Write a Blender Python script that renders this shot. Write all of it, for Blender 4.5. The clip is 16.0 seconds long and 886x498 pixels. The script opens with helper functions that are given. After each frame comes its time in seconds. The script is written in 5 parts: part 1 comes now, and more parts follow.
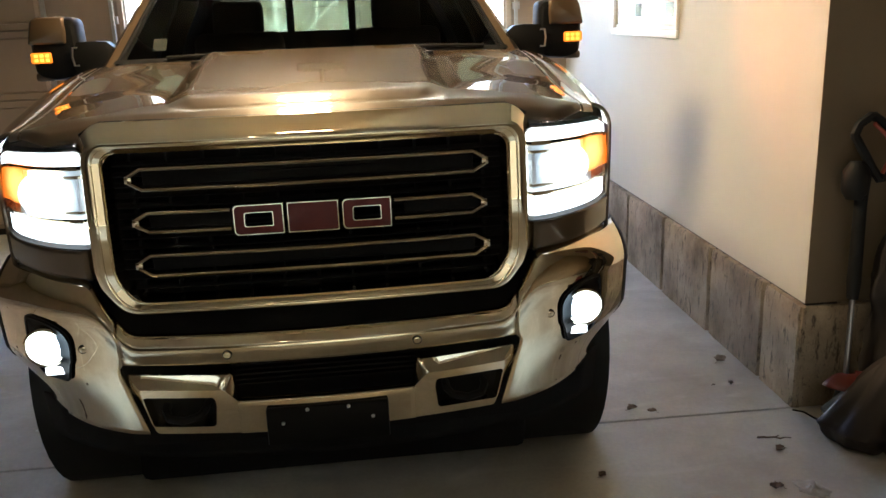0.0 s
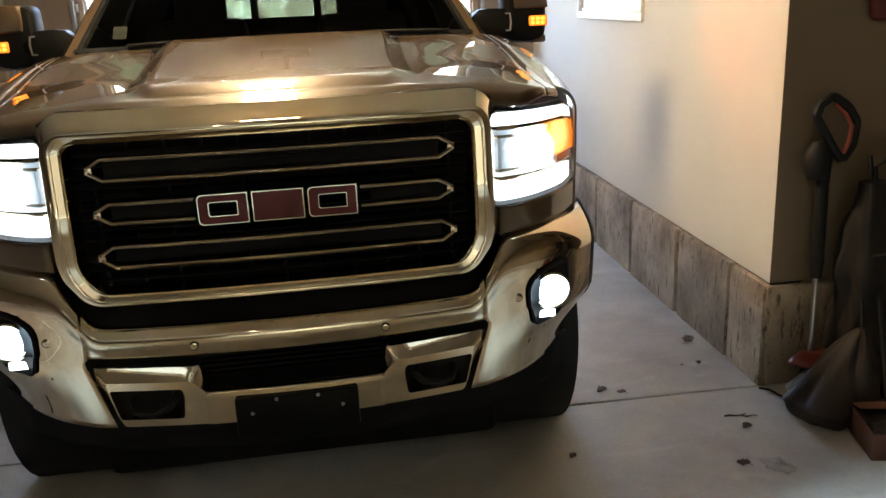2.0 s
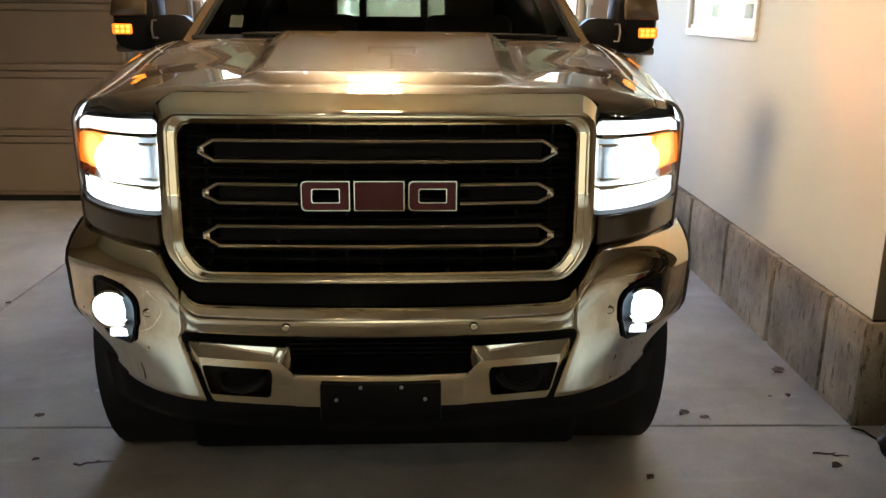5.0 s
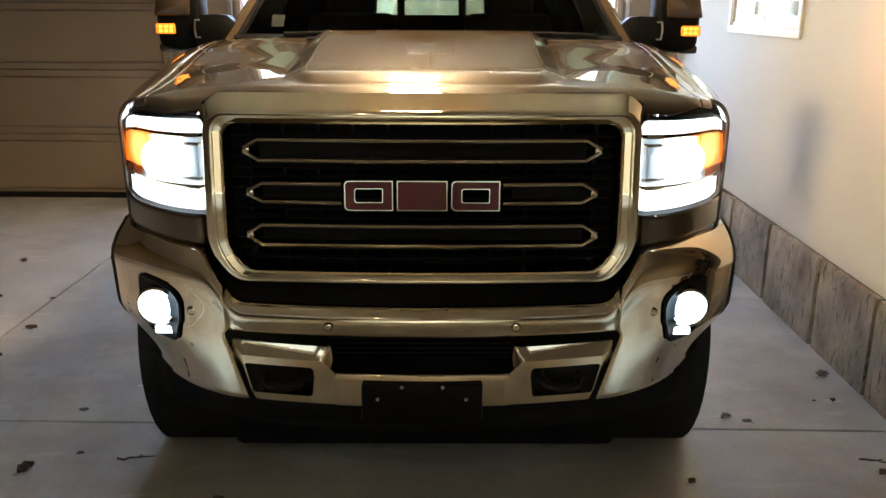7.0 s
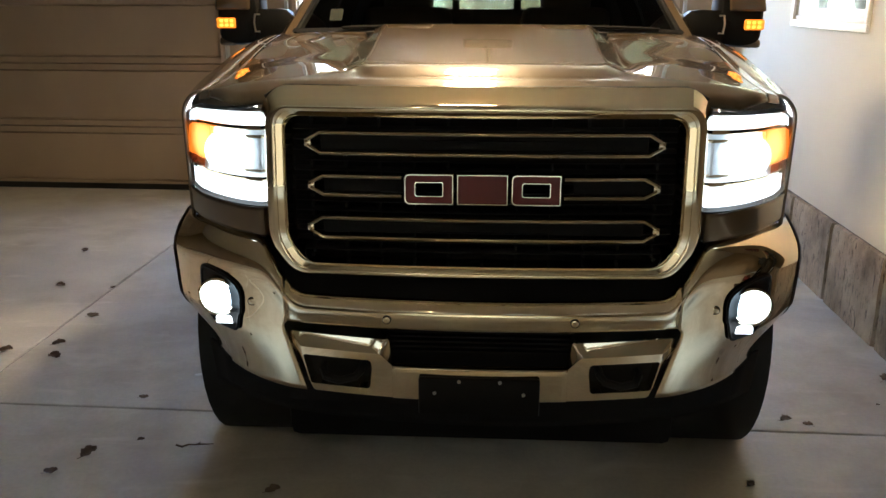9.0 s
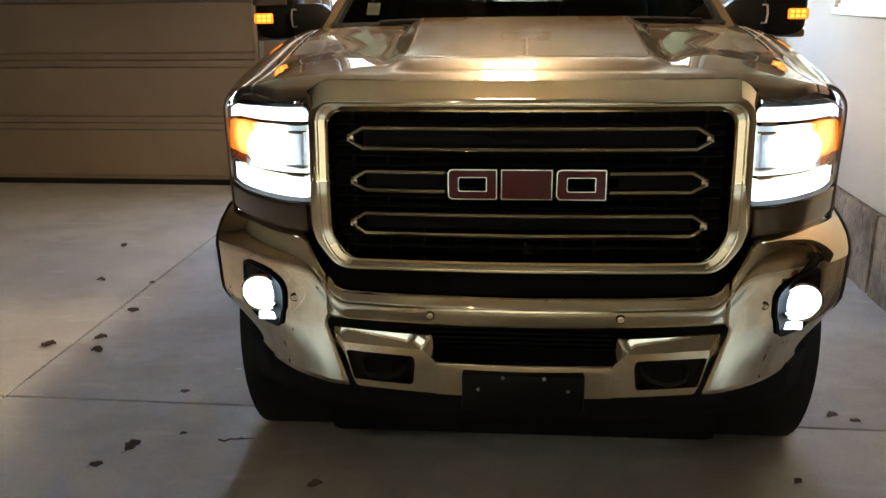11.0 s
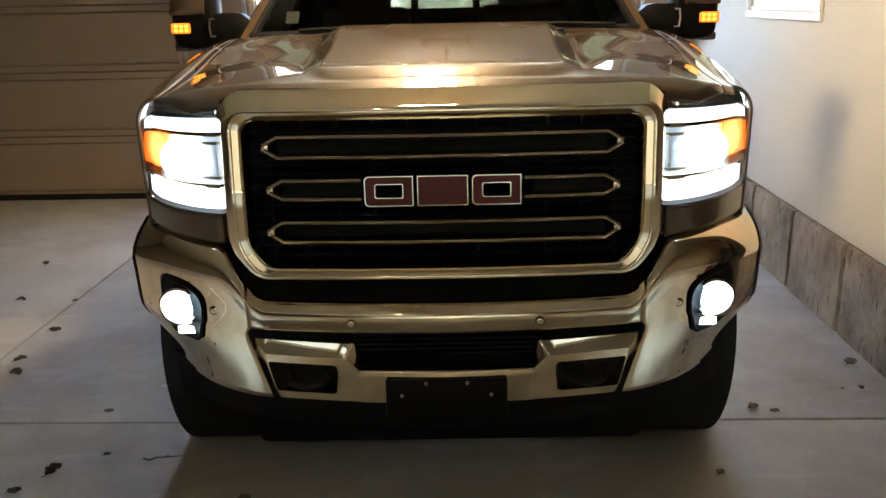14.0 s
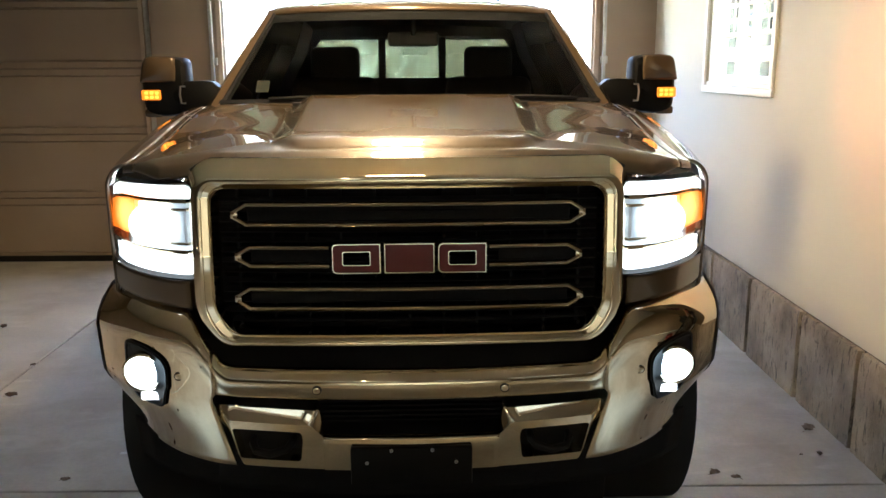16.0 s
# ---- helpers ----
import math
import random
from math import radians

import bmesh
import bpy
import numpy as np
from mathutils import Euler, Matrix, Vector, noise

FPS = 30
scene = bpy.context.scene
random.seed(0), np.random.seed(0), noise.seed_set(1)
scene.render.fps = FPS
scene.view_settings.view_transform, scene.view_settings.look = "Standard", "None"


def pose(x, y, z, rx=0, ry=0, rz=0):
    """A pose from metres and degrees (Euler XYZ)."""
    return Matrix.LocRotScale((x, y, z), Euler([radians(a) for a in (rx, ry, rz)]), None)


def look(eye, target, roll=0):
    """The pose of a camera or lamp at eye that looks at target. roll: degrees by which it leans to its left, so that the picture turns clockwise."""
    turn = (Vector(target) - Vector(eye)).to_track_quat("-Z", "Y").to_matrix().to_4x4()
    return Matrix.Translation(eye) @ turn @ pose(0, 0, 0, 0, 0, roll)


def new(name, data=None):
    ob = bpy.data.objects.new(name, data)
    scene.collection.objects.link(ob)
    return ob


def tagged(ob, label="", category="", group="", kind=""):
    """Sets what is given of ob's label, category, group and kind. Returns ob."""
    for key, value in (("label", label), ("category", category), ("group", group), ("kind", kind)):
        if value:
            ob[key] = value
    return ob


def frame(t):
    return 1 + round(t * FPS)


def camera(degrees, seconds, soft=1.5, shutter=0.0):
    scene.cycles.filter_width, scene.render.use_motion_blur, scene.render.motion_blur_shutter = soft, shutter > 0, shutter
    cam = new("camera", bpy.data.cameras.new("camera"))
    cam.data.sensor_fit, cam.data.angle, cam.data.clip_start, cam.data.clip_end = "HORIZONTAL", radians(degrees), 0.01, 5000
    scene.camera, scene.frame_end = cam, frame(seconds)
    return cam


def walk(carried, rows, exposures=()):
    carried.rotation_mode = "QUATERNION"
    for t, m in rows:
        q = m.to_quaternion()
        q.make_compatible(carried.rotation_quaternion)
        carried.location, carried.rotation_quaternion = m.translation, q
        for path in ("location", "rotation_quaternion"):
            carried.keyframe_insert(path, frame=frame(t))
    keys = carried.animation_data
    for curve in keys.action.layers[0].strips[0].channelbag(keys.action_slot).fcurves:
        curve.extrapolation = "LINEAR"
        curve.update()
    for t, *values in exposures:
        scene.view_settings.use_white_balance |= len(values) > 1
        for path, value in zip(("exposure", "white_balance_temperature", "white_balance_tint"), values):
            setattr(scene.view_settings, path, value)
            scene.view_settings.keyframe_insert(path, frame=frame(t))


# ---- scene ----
# camera: seconds, eye x y z, yaw, pitch, roll
EXPOSURE, KELVIN, TINT = 6.36, 5400, 0
cam = camera(55.37, 16.0)
PATH = [
    (0, 0.000, 0.000, 1.662, -5.17, -15.61, -2.17),
    (0.5, -0.001, 0.010, 1.661, -5.36, -15.97, -2.23),
    (1, 0.003, 0.007, 1.661, -5.65, -16.18, -2.68),
    (1.5, 0.010, 0.008, 1.660, -6.15, -16.39, -3.25),
    (2, 0.015, 0.001, 1.661, -7.09, -16.63, -2.65),
    (2.5, 0.018, -0.002, 1.657, -7.52, -16.44, -1.74),
    (3, 0.017, -0.003, 1.657, -7.73, -15.82, -0.80),
    (3.5, 0.015, -0.005, 1.658, -6.79, -15.00, -0.35),
    (4, 0.003, 0.000, 1.645, -4.87, -15.07, 0.09),
    (4.5, -0.015, -0.000, 1.640, -2.92, -15.60, 0.45),
    (5, -0.029, 0.001, 1.640, -1.47, -15.97, 0.54),
    (7.5, -0.067, 0.013, 1.645, 1.29, -16.14, 0.41),
    (8, -0.079, 0.015, 1.642, 2.03, -16.19, 0.54),
    (8.5, -0.087, 0.012, 1.645, 3.10, -16.41, 0.22),
    (9, -0.094, 0.014, 1.640, 4.11, -16.47, 0.13),
    (9.5, -0.108, 0.018, 1.638, 4.71, -16.55, 0.15),
    (10, -0.123, 0.016, 1.643, 5.39, -16.57, -0.05),
    (10.2, -0.131, 0.018, 1.641, 5.73, -16.58, -0.18),
    (12.3, -0.138, 0.034, 1.646, 5.98, -17.52, -1.20),
    (12.5, -0.121, 0.024, 1.650, 5.56, -17.40, -1.08),
    (13, -0.089, 0.023, 1.638, 3.99, -16.97, -0.99),
    (13.5, -0.074, 0.025, 1.642, 2.66, -16.78, -1.15),
    (14, -0.071, 0.029, 1.642, 2.04, -16.56, -1.29),
    (14.5, -0.068, 0.017, 1.650, 2.03, -16.00, -0.97),
    (15, -0.073, 0.005, 1.652, 1.20, -14.28, -0.37),
    (15.5, -0.075, 0.006, 1.661, 0.02, -12.80, -0.15),
    (16, -0.075, -0.008, 1.664, -0.50, -12.30, -0.28),
]
walk(cam, [(t, pose(x, y, z, 90 + pitch, 0, yaw) @ pose(0, 0, 0, 0, 0, roll)) for t, x, y, z, yaw, pitch, roll in PATH],
     exposures=((0.0, EXPOSURE, KELVIN, TINT), (16.0, EXPOSURE, KELVIN, TINT)))

BULB_W, HEAD_W, FOG_W, AMBER_W = 0.92, 120.0, 1.4, 0.14

# ---- world, sun, large lights ----
world = bpy.data.worlds.new("daylight")
scene.world = world
world.use_nodes = True
wn = world.node_tree.nodes
sky = wn.new("ShaderNodeTexSky")
sky.sky_type = "NISHITA"
sky.sun_disc = False
SUN_UP, SUN_TURN = radians(48), radians(200)
sky.sun_elevation, sky.sun_rotation = SUN_UP, SUN_TURN
sky.air_density, sky.dust_density, sky.ozone_density = 0.32, 9.0, 0.2
wn["Background"].inputs["Strength"].default_value = SKY_STRENGTH = 0.15
world.node_tree.links.new(sky.outputs[0], wn["Background"].inputs[0])


def lamp(name, kind, place, target, energy, colour, size=0.1, spread=None, blend=0.5):
    data = bpy.data.lights.new(name, kind)
    data.energy, data.color = energy, colour
    if kind == "SUN":
        data.angle = size
    elif kind == "AREA":
        data.shape, data.size = "DISK", size
    else:
        data.shadow_soft_size = size
    if kind == "SPOT":
        data.spot_size, data.spot_blend = radians(spread), blend
    ob = new(name, data)
    ob.matrix_world = look(place, target)
    return ob


d_sun = Vector((math.sin(SUN_TURN) * math.cos(SUN_UP), math.cos(SUN_TURN) * math.cos(SUN_UP), math.sin(SUN_UP)))
lamp("sun", "SUN", d_sun * 30, (0, 0, 0), 5.0, (1.0, 0.95, 0.88), size=0.009)

# ---- materials ----


def mat(name, base, rough=0.5, metal=0.0, var=0.12, scale=6.0, fine=120.0, bump=0.0, coat=0.0, stretch=(1, 1, 1), rvar=0.1, spec=0.5):
    m = bpy.data.materials.new(name)
    m.use_nodes = True
    nt = m.node_tree
    n, l = nt.nodes, nt.links
    b = n["Principled BSDF"]
    tc = n.new("ShaderNodeTexCoord")
    mp = n.new("ShaderNodeMapping")
    mp.inputs["Scale"].default_value = stretch
    l.new(tc.outputs["Object"], mp.inputs[0])
    big, small = n.new("ShaderNodeTexNoise"), n.new("ShaderNodeTexNoise")
    big.inputs["Scale"].default_value, small.inputs["Scale"].default_value = scale, fine
    big.inputs["Detail"].default_value = 5
    for t in (big, small):
        l.new(mp.outputs[0], t.inputs["Vector"])
    ad = n.new("ShaderNodeMath")
    ad.operation = "MULTIPLY_ADD"
    l.new(small.outputs[0], ad.inputs[0])
    ad.inputs[1].default_value = 0.45
    l.new(big.outputs[0], ad.inputs[2])
    ramp = n.new("ShaderNodeValToRGB")
    ramp.color_ramp.elements[0].position, ramp.color_ramp.elements[1].position = 0.42, 1.02
    ramp.color_ramp.elements[0].color = [max(0, c * (1 - var)) for c in base] + [1]
    ramp.color_ramp.elements[1].color = [min(1, c * (1 + var)) for c in base] + [1]
    l.new(ad.outputs[0], ramp.inputs[0])
    l.new(ramp.outputs[0], b.inputs["Base Color"])
    rr = n.new("ShaderNodeMapRange")
    rr.inputs[3].default_value, rr.inputs[4].default_value = max(0.01, rough * (1 - rvar)), min(1, rough * (1 + rvar))
    l.new(big.outputs[0], rr.inputs[0])
    l.new(rr.outputs[0], b.inputs["Roughness"])
    b.inputs["Metallic"].default_value = metal
    b.inputs["Coat Weight"].default_value = coat
    b.inputs["Coat Roughness"].default_value = 0.015
    b.inputs["Specular IOR Level"].default_value = spec
    if bump:
        bp = n.new("ShaderNodeBump")
        bp.inputs["Strength"].default_value, bp.inputs["Distance"].default_value = bump, 0.004
        l.new(ad.outputs[0], bp.inputs["Height"])
        l.new(bp.outputs[0], b.inputs["Normal"])
    return m


def glow(name, colour, strength):
    m = bpy.data.materials.new(name)
    m.use_nodes = True
    b = m.node_tree.nodes["Principled BSDF"]
    b.inputs["Base Color"].default_value = (*[c * 0.5 for c in colour], 1)
    b.inputs["Emission Color"].default_value = (*colour, 1)
    b.inputs["Emission Strength"].default_value = strength
    return m


def hot_spot(name, hot, rim, centre, radius, peak, edge):
    """A glowing face, its emission painted brightest over the bulb and fading towards the rim; the two lamps of the
    truck mirror each other.
    """
    m = glow(name, rim, edge)
    nt = m.node_tree
    n, l = nt.nodes, nt.links
    b = n["Principled BSDF"]
    tc, sp, ab, cb = n.new("ShaderNodeTexCoord"), n.new("ShaderNodeSeparateXYZ"), n.new("ShaderNodeMath"), n.new("ShaderNodeCombineXYZ")
    ab.operation = "ABSOLUTE"
    l.new(tc.outputs["Object"], sp.inputs[0])
    l.new(sp.outputs[0], ab.inputs[0])
    l.new(ab.outputs[0], cb.inputs[0])
    l.new(sp.outputs[2], cb.inputs[2])
    ds = n.new("ShaderNodeVectorMath")
    ds.operation = "DISTANCE"
    l.new(cb.outputs[0], ds.inputs[0])
    ds.inputs[1].default_value = (centre[0], 0, centre[1])
    nz = n.new("ShaderNodeTexNoise")
    nz.inputs["Scale"].default_value, nz.inputs["Detail"].default_value = 60, 2
    l.new(tc.outputs["Object"], nz.inputs["Vector"])
    ad = n.new("ShaderNodeMath")
    ad.operation = "MULTIPLY_ADD"
    l.new(nz.outputs[0], ad.inputs[0])
    ad.inputs[1].default_value = radius * 0.35
    l.new(ds.outputs["Value"], ad.inputs[2])
    mr = n.new("ShaderNodeMapRange")
    mr.interpolation_type = "SMOOTHSTEP"
    mr.inputs[1].default_value, mr.inputs[2].default_value = radius * 0.35, radius * 1.2
    mr.inputs[3].default_value, mr.inputs[4].default_value = 1.0, 0.0
    l.new(ad.outputs[0], mr.inputs[0])
    mx = n.new("ShaderNodeMix")
    mx.data_type = "RGBA"
    l.new(mr.outputs[0], mx.inputs[0])
    mx.inputs[6].default_value, mx.inputs[7].default_value = (*[c * edge for c in rim], 1), (*[c * peak for c in hot], 1)
    l.new(mx.outputs[2], b.inputs["Emission Color"])
    b.inputs["Emission Strength"].default_value = 1.0
    return m


def pane(name, tint, rough=0.01, gloss=1.0):
    m = bpy.data.materials.new(name)
    m.use_nodes = True
    nt = m.node_tree
    n, l = nt.nodes, nt.links
    n.remove(n["Principled BSDF"])
    tr, gl, mx, fr = n.new("ShaderNodeBsdfTransparent"), n.new("ShaderNodeBsdfGlossy"), n.new("ShaderNodeMixShader"), n.new("ShaderNodeFresnel")
    tr.inputs[0].default_value = (*tint, 1)
    gl.inputs["Roughness"].default_value = rough
    gl.inputs["Color"].default_value = (gloss, gloss, gloss, 1)
    fr.inputs[0].default_value = 1.5
    l.new(fr.outputs[0], mx.inputs[0])
    l.new(tr.outputs[0], mx.inputs[1])
    l.new(gl.outputs[0], mx.inputs[2])
    l.new(mx.outputs[0], n["Material Output"].inputs[0])
    return m


def concrete(name, base, dark, scale, stretch=(1, 1, 1), bump=0.4, rough=0.7, pits=0.0, stain=(0.5, 0.74), var=0.16, pale=None):
    """Cast concrete: broad stains, mottling and small dark pits."""
    m = mat(name, base, rough, var=var, scale=scale, fine=scale * 22, bump=bump, stretch=stretch)
    nt = m.node_tree
    n, l = nt.nodes, nt.links
    b = n["Principled BSDF"]
    old = b.inputs["Base Color"].links[0].from_socket
    tc = n["Texture Coordinate"]
    mp = n["Mapping"]
    st = n.new("ShaderNodeTexNoise")
    st.inputs["Scale"].default_value, st.inputs["Detail"].default_value = scale * 0.35, 8
    st.inputs["Roughness"].default_value = 0.65
    l.new(mp.outputs[0], st.inputs["Vector"])
    r = n.new("ShaderNodeValToRGB")
    r.color_ramp.elements[0].position, r.color_ramp.elements[1].position = stain
    l.new(st.outputs[0], r.inputs[0])
    mx = n.new("ShaderNodeMix")
    mx.data_type = "RGBA"
    l.new(r.outputs[0], mx.inputs[0])
    l.new(old, mx.inputs[6])
    mx.inputs[7].default_value = (*dark, 1)
    out = mx.outputs[2]
    if pale:
        sc = n.new("ShaderNodeTexNoise")
        sc.inputs["Scale"].default_value, sc.inputs["Detail"].default_value, sc.inputs["Distortion"].default_value = 2.2, 6, 2.5
        m3 = n.new("ShaderNodeMapping")
        m3.inputs["Scale"].default_value, m3.inputs["Rotation"].default_value = (0.45, 1.6, 1), (0, 0, 0.6)
        l.new(tc.outputs["Object"], m3.inputs[0])
        l.new(m3.outputs[0], sc.inputs["Vector"])
        r3 = n.new("ShaderNodeValToRGB")
        r3.color_ramp.elements[0].position, r3.color_ramp.elements[1].position = 0.58, 0.74
        r3.color_ramp.elements[1].color = (0.55, 0.55, 0.55, 1)
        l.new(sc.outputs[0], r3.inputs[0])
        m4 = n.new("ShaderNodeMix")
        m4.data_type = "RGBA"
        l.new(r3.outputs[0], m4.inputs[0])
        l.new(out, m4.inputs[6])
        m4.inputs[7].default_value = (*pale, 1)
        out = m4.outputs[2]
    if pits:
        vo = n.new("ShaderNodeTexNoise")
        vo.inputs["Scale"].default_value, vo.inputs["Detail"].default_value = scale * 5, 3
        l.new(mp.outputs[0], vo.inputs["Vector"])
        r2 = n.new("ShaderNodeValToRGB")
        r2.color_ramp.elements[0].position, r2.color_ramp.elements[1].position = 0.64, 0.7
        r2.color_ramp.elements[1].color = (pits, pits, pits, 1)
        l.new(vo.outputs[0], r2.inputs[0])
        m2 = n.new("ShaderNodeMix")
        m2.data_type = "RGBA"
        l.new(r2.outputs[0], m2.inputs[0])
        l.new(out, m2.inputs[6])
        m2.inputs[7].default_value = (*[c * 0.35 for c in dark], 1)
        out = m2.outputs[2]
    l.new(out, b.inputs["Base Color"])
    return m


PAINT = mat("champagne_paint", (0.082, 0.055, 0.027), 0.42, 0.50, var=0.05, scale=3, fine=300, coat=1.0)
PAINT.node_tree.nodes["Principled BSDF"].inputs["Coat Roughness"].default_value = 0.015
CHROME = mat("chrome", (0.74, 0.665, 0.51), 0.022, 1.0, var=0.04, scale=9, fine=60, rvar=0.5)
BLACK = mat("black_plastic", (0.012, 0.012, 0.012), 0.6, var=0.25, fine=400, bump=0.05, spec=0.25)
GLOSS_BLACK = mat("gloss_black", (0.006, 0.006, 0.006), 0.45, var=0.2, spec=0.12)
RUBBER = mat("tyre_rubber", (0.022, 0.021, 0.02), 0.8, var=0.3, scale=14, fine=160, bump=0.2)
ALLOY = mat("wheel_alloy", (0.5, 0.5, 0.5), 0.3, 1.0, var=0.08)
MATT_BLACK = mat("matt_black", (0.012, 0.012, 0.013), 0.8, var=0.3, spec=0.12)
GRILLE = mat("grille_black", (0.016, 0.016, 0.017), 0.8, var=0.3, spec=0.12)
RED = mat("red_enamel", (0.13, 0.009, 0.008), 0.35, var=0.12, coat=0.15, spec=0.3)
CLOTH = mat("seat_leather", (0.007, 0.0075, 0.008), 0.65, var=0.2, scale=10, fine=300, bump=0.15)
STEEL = mat("bare_steel", (0.5, 0.5, 0.48), 0.4, 0.9, var=0.2, scale=20)
DRYWALL = mat("cream_drywall", (0.57, 0.54, 0.445), 0.85, var=0.035, scale=1.4, fine=260, bump=0.10)
CEILING = mat("ceiling_board", (0.30, 0.262, 0.205), 0.9, var=0.04, scale=2, fine=200, bump=0.12)
# tan kept dark; on the return wall it carries that wall's shade
BACK_DARKENED = mat("tan_wall_darkened", (0.23, 0.172, 0.102), 0.85, var=0.06, scale=1.5, fine=220, bump=0.1)
DOOR_PAINT = mat("tan_door_paint", (0.33, 0.255, 0.185), 0.55, var=0.06, scale=2.5, fine=220, bump=0.06)
TRIM = mat("white_trim", (0.80, 0.78, 0.74), 0.45, var=0.04, scale=4, fine=150, bump=0.03)
TAN_TRIM = mat("tan_trim", (0.48, 0.38, 0.28), 0.55, var=0.08, scale=5, fine=150, bump=0.04)
FLOOR = concrete("floor_concrete", (0.60, 0.575, 0.505), (0.38, 0.335, 0.27), 2.6, bump=0.12, rough=0.5, pale=(0.78, 0.75, 0.68))
STEM = concrete("stem_concrete", (0.40, 0.325, 0.225), (0.15, 0.112, 0.072), 8.0, stretch=(1, 1, 0.8), bump=0.8, rough=0.9, pits=0.5, stain=(0.40, 0.66), var=0.28)


def add_drips(m, colour, cell, amount):
    """Short dark runs down the face of a poured wall, with ragged ends."""
    nt = m.node_tree
    n, l = nt.nodes, nt.links
    b = n["Principled BSDF"]
    old = b.inputs["Base Color"].links[0].from_socket
    mp, nz, cut = n.new("ShaderNodeMapping"), n.new("ShaderNodeTexNoise"), n.new("ShaderNodeValToRGB")
    mp.inputs["Scale"].default_value = (cell, cell, cell * 0.22)
    l.new(n["Texture Coordinate"].outputs["Object"], mp.inputs[0])
    l.new(mp.outputs[0], nz.inputs["Vector"])
    nz.inputs["Scale"].default_value, nz.inputs["Detail"].default_value, nz.inputs["Roughness"].default_value = 1.0, 7, 0.7
    cut.color_ramp.elements[0].position, cut.color_ramp.elements[1].position = 0.55, 0.64
    cut.color_ramp.elements[1].color = (amount, amount, amount, 1)
    l.new(nz.outputs[0], cut.inputs[0])
    mx = n.new("ShaderNodeMix")
    mx.data_type = "RGBA"
    l.new(cut.outputs[0], mx.inputs[0])
    l.new(old, mx.inputs[6])
    mx.inputs[7].default_value = (*colour, 1)
    l.new(mx.outputs[2], b.inputs["Base Color"])


add_drips(STEM, (0.060, 0.045, 0.032), 38.0, 0.9)
DRIVE = concrete("drive_concrete", (0.60, 0.58, 0.55), (0.47, 0.45, 0.42), 1.2, bump=0.2)
JOINT = mat("joint_dirt", (0.035, 0.030, 0.026), 0.9, var=0.3)
GRASS = mat("winter_grass", (0.22, 0.21, 0.13), 0.95, var=0.4, scale=3, fine=40, bump=0.6)
FENCE = mat("fence_board", (0.15, 0.12, 0.09), 0.8, var=0.25, scale=3, fine=60, bump=0.3, stretch=(0.3, 1, 6))
BARK = mat("pale_bark", (0.80, 0.78, 0.72), 0.85, var=0.35, scale=8, fine=60, bump=0.5)
STONE = mat("veneer_stone", (0.28, 0.25, 0.22), 0.85, var=0.35, scale=6, fine=50, bump=0.6)
PALE_LEAF = mat("bleached_leaf", (0.22, 0.17, 0.12), 0.8, var=0.4, scale=30, fine=200, bump=0.3)
# dim glow of the added ceiling panels that only whiten chrome reflections
GLINT_GLOW = glow("glint_glow", (1.0, 0.97, 0.88), 0.015)
SACK = mat("dark_canvas", (0.011, 0.008, 0.006), 0.75, var=0.3, scale=7, fine=350, bump=0.25)
LEAF = mat("dry_leaf", (0.085, 0.055, 0.032), 0.8, var=0.4, scale=30, fine=200, bump=0.3)
NYLON = mat("grey_brown_nylon", (0.024, 0.0175, 0.014), 0.7, var=0.2, scale=5, fine=500, bump=0.25)
CARD = mat("cardboard", (0.10, 0.043, 0.024), 0.85, var=0.12, scale=6, fine=120, bump=0.1)
ORANGE = mat("orange_plastic", (0.34, 0.065, 0.03), 0.4, var=0.08)
RED_PLASTIC = mat("red_plastic", (0.10, 0.011, 0.009), 0.4, var=0.12)
WOOD = mat("handle_wood", (0.50, 0.32, 0.16), 0.5, var=0.2, scale=6, stretch=(8, 8, 1))
FILM = mat("crumpled_film", (0.42, 0.40, 0.36), 0.35, var=0.12, scale=30, bump=0.2)
STICKER = mat("pale_sticker", (0.04, 0.043, 0.04), 0.5, var=0.15, scale=40)
WHITE_BITS = mat("white_scrap", (0.75, 0.75, 0.72), 0.7, var=0.1)
DRL = glow("running_light", (1.0, 0.97, 0.93), 0.05)
BEAM = glow("beam_light", (0.95, 0.97, 1.0), 0.10)
FOG = glow("fog_light", (0.85, 0.94, 1.0), 0.08)
# projector rim emits in place of the lamp light falling on it
RIM_GLOW = glow("rim_glow", (1.0, 0.97, 0.93), 0.03)
AMBER = glow("amber_light", (1.0, 0.20, 0.006), 0.022)
AMBER_CORNER = hot_spot("amber_corner_lens", (1.0, 0.52, 0.11), (1.0, 0.18, 0.006), (0.910, 1.200), 0.085, 0.036, 0.022)
# bowl emits too: lamp light on the reflector, painted as a fading glow
BOWL_GLOW = hot_spot("bowl_glow", (1.0, 0.98, 0.95), (0.90, 0.95, 1.0), (0.800, 1.185), 0.125, 0.08, 0.002)
AMBER_HOT = glow("amber_bulb", (1.0, 0.34, 0.03), 0.05)
FRONT_BULB = glow("front_globe", (1.0, 0.68, 0.36), 0.9)
BULB = glow("warm_bulb", (1.0, 0.60, 0.24), 0.7)
AMBER_LENS = mat("amber_reflector", (0.5, 0.12, 0.02), 0.25, var=0.1, coat=1)
SATIN = mat("lamp_reflector", (0.8, 0.8, 0.8), 0.3, 0.9, var=0.05)
CLEAR = pane("clear_glass", (0.93, 0.96, 0.94))
SHIELD = pane("windscreen_glass", (0.62, 0.66, 0.63), gloss=0.25)
PRIVACY = pane("tinted_glass", (0.115, 0.128, 0.112))
